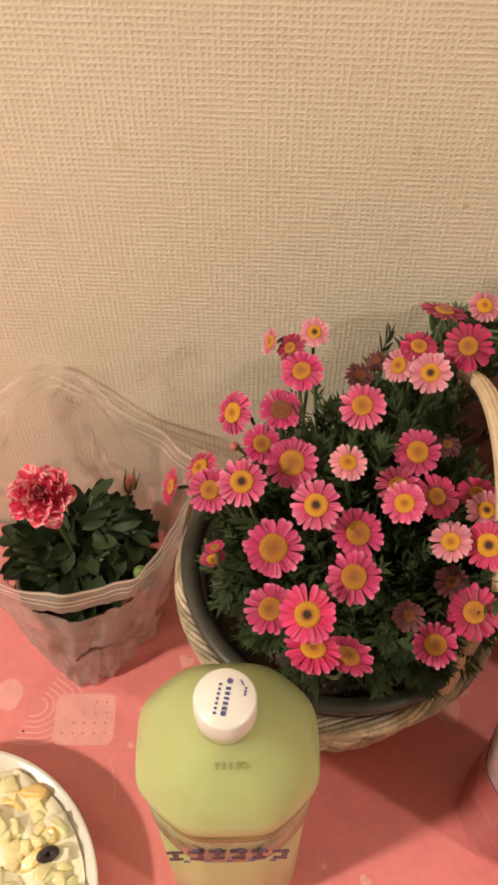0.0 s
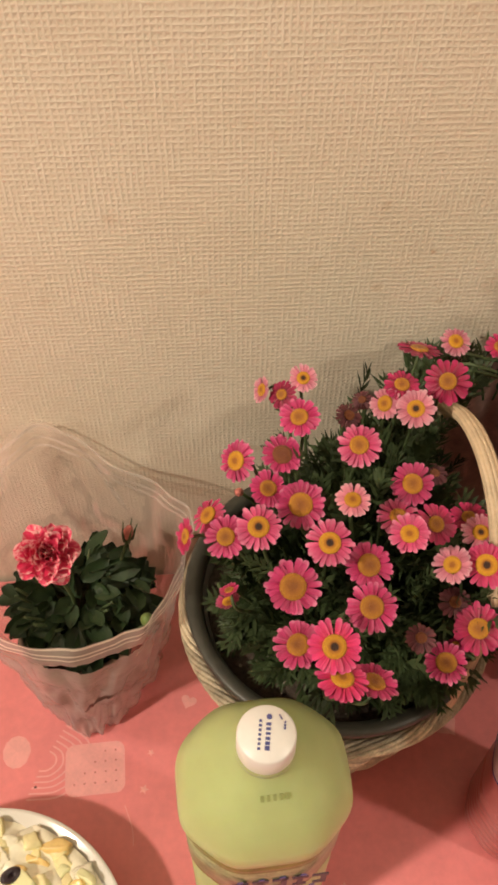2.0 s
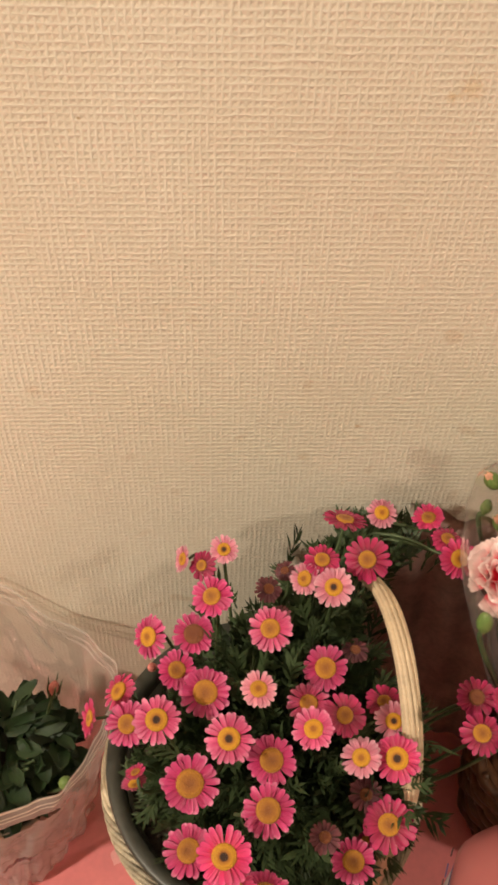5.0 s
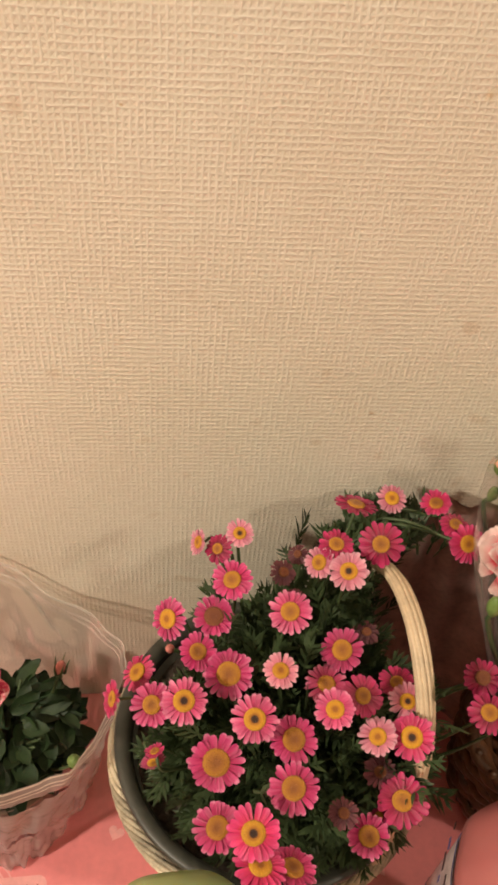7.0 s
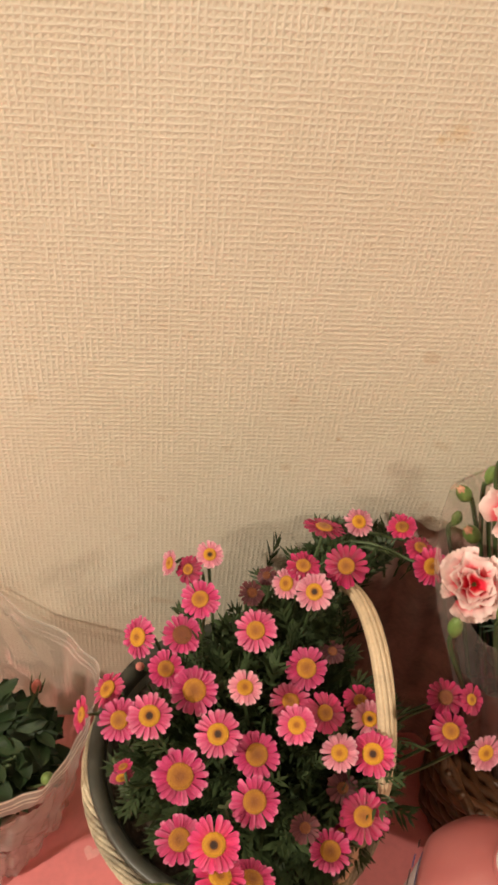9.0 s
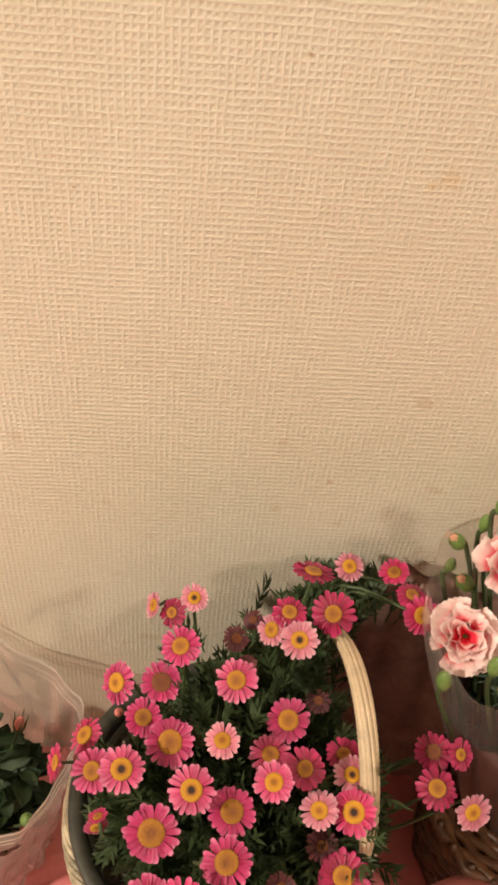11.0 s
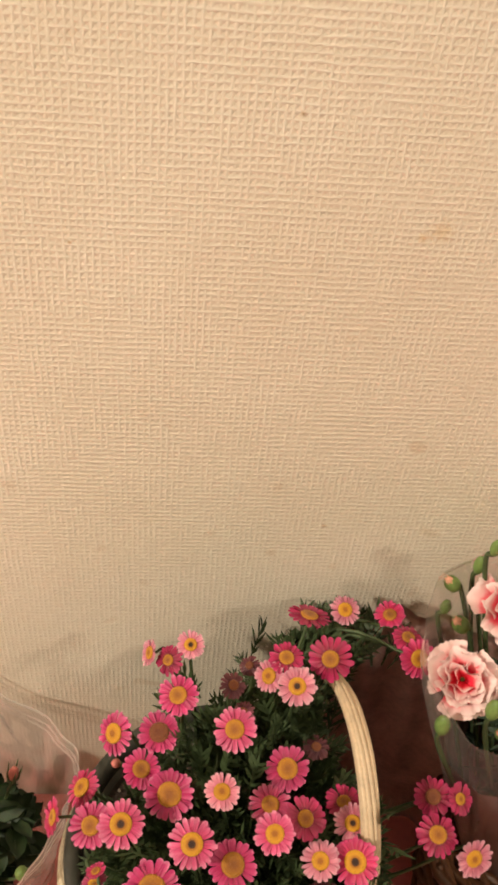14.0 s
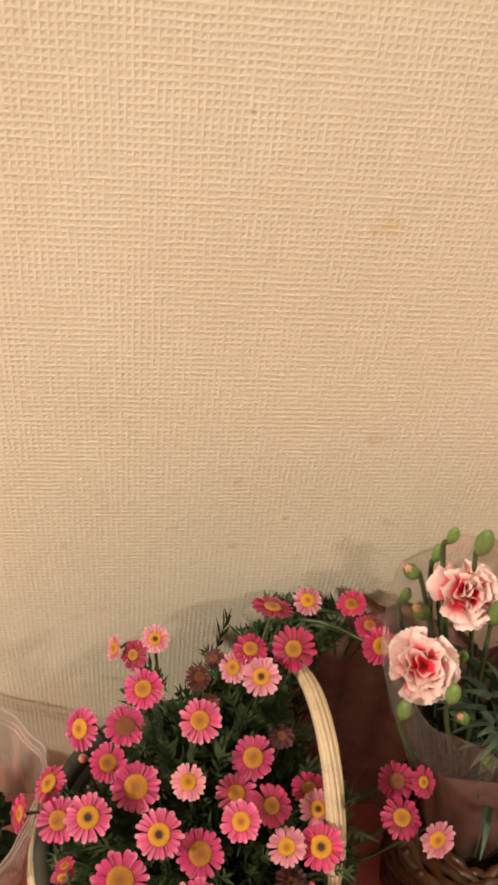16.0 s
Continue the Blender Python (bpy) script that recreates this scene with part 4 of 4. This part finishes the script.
def bloom(radius, count, frill, seed, low=4.0, high=78.0, ratio=1.15, freq=3.0, rows=6, cols=7, teeth=23.0):
    """A double flower of many petals, facing z."""
    r = random.Random(seed)
    bm = bmesh.new()
    uv = bm.loops.layers.uv.new("map")
    for k in range(count):
        t = k / (count - 1)
        a = k * 137.5 + r.uniform(-14, 14)
        tilt = low + (high - low) * t ** 0.8 + r.uniform(-9, 9)
        ln = radius * (1.0 - 0.42 * t) * r.uniform(0.93, 1.05)
        m = pose(0, 0, 0, 0, 0, a) @ pose(radius * 0.06, 0, radius * 0.10 * t, 0, -tilt, r.uniform(-12, 12)) @ Matrix.Rotation(r.uniform(-0.25, 0.25), 4, "X")
        petal_sheet(bm, uv, m, ln, ln * ratio, 0.10 - 0.18 * (1 - t), frill * r.uniform(0.7, 1.3), r, rows, cols, freq, teeth)
    return bm


head = part("rose_flower", bloom(0.0215, 54, 0.11, 3, 0, 84, 0.70, 1.2), M_ROSE, rose, "speckled red and white double bloom")
head.matrix_basis = facing(Vector((-0.092, 0.350, 0.202)) - rroot, (0.12, -0.42, 0.9))
part("stem", tube(smooth_line([(0, 0, 0), (0.004, -0.006, 0.06), (-0.003, -0.014, 0.12)], 6), 0.0015, 6), M_STEM, rose)


def rose_leaf():
    bm = bmesh.new()
    rows = []
    for i in range(7):
        t = i / 6
        w = 0.54 * math.sin(math.pi * min(1, t * 0.93 + 0.05)) ** 0.75
        jag = 0.03 * (i % 2)
        rows.append([bm.verts.new((t, s * (w / 2 + jag * abs(s)), 0.10 * abs(s) - 0.18 * t * t)) for s in (-1, 0, 1)])
    for lo, hi in zip(rows, rows[1:]):
        for c in (0, 1):
            bm.faces.new((lo[c], hi[c], hi[c + 1], lo[c + 1]))
    return mesh_of("leaf", bm, M_ROSELEAF)


leaf_mesh = rose_leaf()
rng = random.Random(21)
for k in range(240):
    a = rng.uniform(0, 6.283)
    rad = 0.044 * math.sqrt(rng.random())
    q = Vector((0.006 + rad * math.cos(a), 0.72 * rad * math.sin(a) + 0.004, rng.uniform(0.012, 0.056) - 0.25 * rad + (0.008 if math.cos(a) > 0 else 0)))
    out = Vector((math.cos(a), math.sin(a) - 0.3, rng.uniform(-0.3, 0.5)))
    ob = part("leaf", leaf_mesh, None, rose)
    m = leaf_pose(q, out.normalized(), rng)
    ob.matrix_basis = m @ Matrix.Scale(rng.uniform(0.017, 0.027), 4)
for k in range(14):
    a = rng.uniform(0, 6.283)
    part("stem", tube(smooth_line([(0, 0, 0), (0.015 * math.cos(a), 0.015 * math.sin(a), 0.03), (0.036 * math.cos(a), 0.034 * math.sin(a), 0.062)], 5), 0.0011, 5), M_STEM, rose)
gb = part("bud", bud_mesh(M_BUD), None, rose, "round green bud")
gb.matrix_basis = facing(Vector((-0.031, 0.326, 0.152)) - rroot, (0, -0.3, 1)) @ Matrix.Diagonal((0.0062, 0.0062, 0.0072, 1))
rb = part("bud", small_bud, None, rose, "narrow pink rosebud just opening")
rb.matrix_basis = facing(Vector((-0.044, 0.386, 0.168)) - rroot, (0.25, 0, 1)) @ Matrix.Diagonal((0.0048, 0.0048, 0.0085, 1))
part("stem", tube(smooth_line([(0.016, 0.008, 0.0), (0.034, 0.018, 0.05), (0.0455, 0.0238, 0.088)], 5), 0.0012, 6), M_STEM, rose)
part("stem", tube(smooth_line([(0.014, -0.010, 0.0), (0.044, -0.026, 0.04), (0.059, -0.0358, 0.0715)], 5), 0.0012, 6), M_STEM, rose)
for k in range(5):
    a = k * 1.257
    part("sepal", tube([(0.045 + 0.0030 * math.cos(a), 0.024 + 0.0030 * math.sin(a), 0.085), (0.046 + 0.0045 * math.cos(a), 0.024 + 0.0045 * math.sin(a), 0.094), (0.048 + 0.0055 * math.cos(a), 0.024 + 0.0055 * math.sin(a), 0.104)], lambda t: 0.0011 * (1 - t) + 0.0002, 5), M_STEM, rose)


def bag_point(a, t):
    """The bag's sheet: a is the way round (0 to the right, -90 degrees to the front), t goes from foot to lip."""
    c, s = math.cos(a), math.sin(a)
    back = max(0.0, s)
    front = max(0.0, -s)
    top = 0.166 + 0.050 * back ** 1.1 * math.exp(-((c + 0.25) / 0.50) ** 2) + 0.018 * max(0.0, -c) ** 1.5 + 0.022 * max(0.0, c) ** 6
    z = 0.002 + top * t
    spread = 0.050 + 0.036 * t ** 0.9
    x = spread * (1.0 + 0.06 * math.sin(3 * a)) * c
    y = (0.048 + 0.014 * t) * s
    y = y + 0.022 * t * back
    w = 0.0045 * noise.noise((c * 4 + 3, s * 4, t * 5)) + 0.0034 * noise.noise((c * 11, s * 11 + 5, t * 9)) * (1.15 - t) + 0.0010 * math.sin(17 * a + 5 * t) * (1 - t) ** 2
    pinch = 0.40 * front ** 2 * (1 - t) ** 1.6
    return Vector((x * (1 - pinch) + w * c, min(y + w * s - 0.008 * front * (1 - t), WALL_Y - RY - 0.006), z + 0.003 * noise.noise((a * 3, t * 6, 1))))


bag = thing("plastic_bag", (RX + 0.004, RY, 0.001), "crumpled clear plastic carrier bag round the potted rose", "plastic bag")


def bag_mesh(front):
    bm = bmesh.new()
    n, k = 200, 90
    rings = []
    for j in range(k + 1):
        rings.append([bm.verts.new(bag_point(2 * math.pi * i / n, j / k)) for i in range(n)])
    for j, (lo, hi) in enumerate(zip(rings, rings[1:])):
        for i in range(n):
            # the cut-out grip below the front hem stays open
            u, v = (2 * math.pi * (i + 0.5) / n - 2 * math.pi + 1.30) / 0.46, ((j + 0.5) / k - 0.80) / 0.042
            u2, v2 = (u * 0.46 + 0.02) / 0.24, ((j + 0.5) / k - 0.40 - 0.10 * u) / 0.016
            if u * u + v * v > 1 and u2 * u2 + v2 * v2 > 1 and (i >= n // 2) == front:
                bm.faces.new((lo[i], lo[(i + 1) % n], hi[(i + 1) % n], hi[i]))
    foot = bm.verts.new((0, 0, 0.001))
    for i in range(n):
        if (i >= n // 2) == front:
            bm.faces.new((rings[0][(i + 1) % n], rings[0][i], foot))
    bmesh.ops.delete(bm, geom=[v for v in bm.verts if not v.link_faces], context="VERTS")
    return bm


part("back_sheet", bag_mesh(False), M_FILM, bag, "smooth clear film")
part("front_sheet", bag_mesh(True), M_FILMFRONT, bag, "crumpled hazy film with a cut-out grip")
M_TAPE = plain("pale_sticker", (0.62, 0.54, 0.44), 0.5, 60, 0.15, 0.1)
tape = bmesh.new()
grid = [[tape.verts.new(bag_point(-2.30 + 0.035 * i + 0.02 * j, 0.90 + 0.022 * j) * 1.006) for i in range(7)] for j in range(5)]
for lo, hi in zip(grid, grid[1:]):
    for k in range(6):
        tape.faces.new((lo[k], lo[k + 1], hi[k + 1], hi[k]))
part("sticker", tape, M_TAPE, bag, "pale paper sticker")
for lo, hi in ((0.985, 1.0), (0.940, 0.950), (0.908, 0.918)):
    bm = bmesh.new()
    rows = []
    for i in range(121):
        a = 2 * math.pi * i / 120
        o = Vector((math.cos(a), math.sin(a), 0)) * 0.0005
        rows.append((bm.verts.new(bag_point(a, lo) + o), bm.verts.new(bag_point(a, hi) + o)))
    for (p, q), (u, v) in zip(rows, rows[1:]):
        bm.faces.new((p, u, v, q))
    part("hem", bm, M_HEM, bag, "pale ribbed hem")
bm = bmesh.new()
line = smooth_line([(-0.052, 0.064, 0.176), (-0.040, 0.072, 0.216), (-0.018, 0.074, 0.234), (0.002, 0.073, 0.222), (0.020, 0.070, 0.186), (0.036, 0.062, 0.152)], 8)
rows = []
for i, p in enumerate(line):
    w = 0.010 + 0.004 * math.sin(i * 0.4)
    rows.append((bm.verts.new(p), bm.verts.new(p + Vector((0.002, -0.003, -w)))))
for (p, q), (u, v) in zip(rows, rows[1:]):
    bm.faces.new((p, u, v, q))
part("handle_loop", bm, M_FILM, bag, "limp clear handle loop")

# ---- carnations in a brown basket with a clear sleeve ----
CX, CY = 0.292, 0.368
brown = thing("brown_basket", (CX + 0.036, CY - 0.006, 0.001), "dark brown glossy wicker basket holding the carnations", "basket")
for k in range(12):
    z = 0.006 + 0.0085 * k
    pts = []
    for i in range(120):
        a = 2 * math.pi * i / 120
        r = 0.056 + 0.115 * z + 0.002 * math.cos(12 * a + math.pi * (k % 2))
        pts.append((r * math.cos(a), r * math.sin(a), z + 0.0035 * math.sin(2 * a + 1.9 * k) + 0.0012 * math.sin(7 * a + k)))
    part("weaver", tube(pts, 0.0046, 6, closed=True), M_BROWN, brown)
for k in range(24):
    a = 2 * math.pi * k / 24
    part("stake", tube([((0.056 + 0.115 * z) * math.cos(a), (0.056 + 0.115 * z) * math.sin(a), z) for z in (0.002, 0.04, 0.08, 0.106)], 0.003, 6), M_BROWN, brown)
for k in range(5):
    r0 = 0.062 - 0.008 * k
    pts = [((r0 + 0.0016 * math.cos(12 * a + math.pi * (k % 2))) * math.cos(a), (r0 + 0.0016 * math.cos(12 * a + math.pi * (k % 2))) * math.sin(a), 0.099 - 0.004 * k + 0.003 * math.sin(3 * a + k)) for a in (2 * math.pi * i / 90 for i in range(90))]
    part("weaver", tube(pts, 0.0046, 6, closed=True), M_BROWN, brown)
part("lining", lathe([(0.05, 0.0), (0.055, 0.055), (0.001, 0.058)], 30), M_SOIL, brown)

carnations = thing("carnation_plant", (CX, CY, 0.11), "pink and white carnations with green buds in the brown basket", "potted plant")
croot = Vector((CX, CY, 0.11))
CARN = [(0.231, 0.366, 0.322, 0.0235, (-0.15, -0.55, 0.8), 7), (0.262, 0.400, 0.345, 0.0245, (0.05, -0.6, 0.8), 12)]
BUDS = [(0.246, 0.415, 0.382, 5.5, 0), (0.264, 0.410, 0.381, 8.5, 0), (0.246, 0.425, 0.354, 6, 0), (0.231, 0.420, 0.342, 7.5, 1), (0.235, 0.425, 0.312, 5.5, 0), (0.241, 0.410, 0.314, 8.5, 1),
        (0.269, 0.390, 0.293, 5.5, 0), (0.299, 0.400, 0.252, 6, 0), (0.246, 0.350, 0.316, 7, 0), (0.217, 0.345, 0.308, 7, 0), (0.263, 0.355, 0.279, 6.5, 1), (0.288, 0.345, 0.238, 7, 0),
        (0.278, 0.390, 0.339, 9, 0)]
bud_green = bud_mesh(M_BUD, 14)
bud_tip = mesh_of("petal_tip", lathe([(0.42, 0.70), (0.36, 0.98), (0.20, 1.16), (0.0, 1.22)], 12, wobble=lambda r, z, a: (r * (1 + 0.14 * math.cos(5 * a)), z + 0.06 * math.cos(7 * a))), M_BUDTIP)


def carn_stem(tip, direction):
    base = Vector((rng.uniform(0.0, 0.04), rng.uniform(-0.02, 0.02), -0.03))
    e = tip - croot
    m = base.lerp(e - 0.03 * direction, 0.6)
    part("stem", tube(smooth_line([base, m, e - 0.02 * direction, e], 6), 0.0016, 6), M_STEM, carnations)


for x, y, z, r, n, seed in CARN:
    p, d = Vector((x, y, z)), Vector(n).normalized()
    ob = part("carnation_flower", bloom(0.97 * r, 20, 0.16, seed, -5, 74, 1.30, 1.6, 9, 16, 27.0), M_CARN, carnations, "frilled pale pink bloom with red heart")
    ob.matrix_basis = facing(p - croot - 0.008 * d, d)
    cal = part("calyx", bud_green, None, carnations)
    cal.matrix_basis = facing(p - croot - 0.020 * d, d) @ Matrix.Diagonal((0.009, 0.009, 0.013, 1))
    carn_stem(p - 0.03 * d, d)
for x, y, z, mm, tip in BUDS:
    p = Vector((x, y, z))
    d = Vector(((x - CX) * 1.5 + rng.uniform(-0.15, 0.15), rng.uniform(-0.35, 0.0), 1)).normalized()
    if tip:
        d = Vector((-0.5, -0.3, 0.8)).normalized()
    ob = part("bud", bud_green, None, carnations)
    ob.matrix_basis = facing(p - croot, d) @ Matrix.Diagonal((mm * 0.00086, mm * 0.00086, mm * 0.00138, 1))
    if tip:
        t = part("petal_tip", bud_tip, None, ob, "pink and yellow petal tip showing")
    carn_stem(p - 0.006 * d, d)


def blade(bm, p, d, length, r):
    side = d.cross(Vector((r.uniform(-1, 1), r.uniform(-1, 1), 0.3))).normalized()
    rows = []
    for i in range(6):
        t = i / 5
        w = 0.0022 * (1 - t ** 2) + 0.0003
        q = p + d * length * t + Vector((0, 0, -0.5 * length * t * t))
        rows.append((bm.verts.new(q - side * w), bm.verts.new(q + side * w)))
    for (a, b), (c, e) in zip(rows, rows[1:]):
        bm.faces.new((a, b, e, c))


blades = bmesh.new()
for k in range(230):
    a, rad = rng.uniform(0, 6.283), 0.050 * math.sqrt(rng.random())
    q = Vector((max(rad * math.cos(a), -0.026) + 0.022, rad * 0.8 * math.sin(a), rng.uniform(0.07, 0.165)))
    if q.y + CY > WALL_Y - 0.035:
        continue
    d = Vector((math.cos(a), math.sin(a), rng.uniform(0.2, 1.4))).normalized()
    blade(blades, q, d, rng.uniform(0.02, 0.04), rng)
part("foliage", blades, M_CARNLEAF, carnations, "narrow grey-green leaves", smooth=False)["kind"] = "stuff"

sleeve = thing("clear_sleeve", (CX, CY, 0.062), "flared clear cellophane sleeve round the carnations", "flower wrap")


def sleeve_point(a, t):
    c, s = math.cos(a), math.sin(a)
    top = 0.260 + 0.022 * s - 0.022 * c
    r = 0.030 + 0.060 * t + 0.0035 * noise.noise((c * 5, s * 5, t * 3)) + 0.0018 * math.sin(9 * a + 4 * t)
    return Vector((r * c + 0.036 * (1 - t) ** 1.2, min(r * s * (0.62 if s < 0 else 0.85), WALL_Y - CY - 0.004), top * t))


def sheet_of(rows):
    bm = bmesh.new()
    rings = [[bm.verts.new(p) for p in row] for row in rows]
    for lo, hi in zip(rings, rings[1:]):
        for i in range(len(lo) - 1):
            bm.faces.new((lo[i], lo[i + 1], hi[i + 1], hi[i]))
    return bm


TURNS = [2 * math.pi * i / 96 for i in range(97)]
part("sheet", sheet_of([[sleeve_point(a, j / 26) for a in TURNS] for j in range(27)]), M_SLEEVE, sleeve)
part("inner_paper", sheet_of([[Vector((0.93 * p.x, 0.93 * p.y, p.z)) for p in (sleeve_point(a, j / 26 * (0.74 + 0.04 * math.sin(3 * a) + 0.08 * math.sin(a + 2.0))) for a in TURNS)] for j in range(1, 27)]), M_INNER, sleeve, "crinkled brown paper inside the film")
part("lip", sheet_of([[sleeve_point(a, t) * 1.004 for a in TURNS] for t in (0.991, 1.0)]), M_SLEEVE, sleeve, "pale folded edge of the film")
part("seam", sheet_of([[sleeve_point(a, j / 20) * 1.005 for a in (3.03, 3.055, 3.08)] for j in range(21)]), M_SLEEVE, sleeve, "pale glued seam of the film")

wrap = thing("dark_wrap", (0.205, 0.425, 0.001), "dark brown crinkled wrapping sheet standing against the wall", "wrapping paper")


def wrap_mesh():
    bm = bmesh.new()
    g = []
    for i in range(31):
        u = i / 30
        col = []
        for j in range(31):
            v = j / 30
            x = -0.065 + 0.15 * u
            y = 0.018 - 0.045 * (2 * abs(u - 0.42)) ** 2 * 0.5 + 0.005 * noise.noise((u * 6, v * 5, 2)) + 0.003 * math.sin(u * 30 + v * 6)
            z = v * (0.264 + 0.02 * math.sin(u * 2.6) + 0.006 * noise.noise((u * 9, 1, 4)))
            col.append(bm.verts.new((x, min(y, 0.022), z)))
        g.append(col)
    for i in range(30):
        for j in range(30):
            bm.faces.new((g[i][j], g[i + 1][j], g[i + 1][j + 1], g[i][j + 1]))
    bmesh.ops.solidify(bm, geom=bm.faces[:], thickness=0.0006)
    return bm


part("sheet", wrap_mesh(), M_PAPER, wrap)

# ---- a crumb on the cloth ----
crumb = box((0.0022, 0.0012, 0.0011), bevel=0.0004)
for v in crumb.verts:
    v.co += 0.0003 * Vector((noise.noise(v.co * 900), noise.noise(v.co * 900 + Vector((4, 0, 0))), 0))
ob = tagged(part("crumb", crumb, M_RAISIN), "tiny dark crumb lying on the pink cloth", "crumb")
ob.matrix_world = pose(-0.128, 0.268, 0.0003, 0, 0, 25)
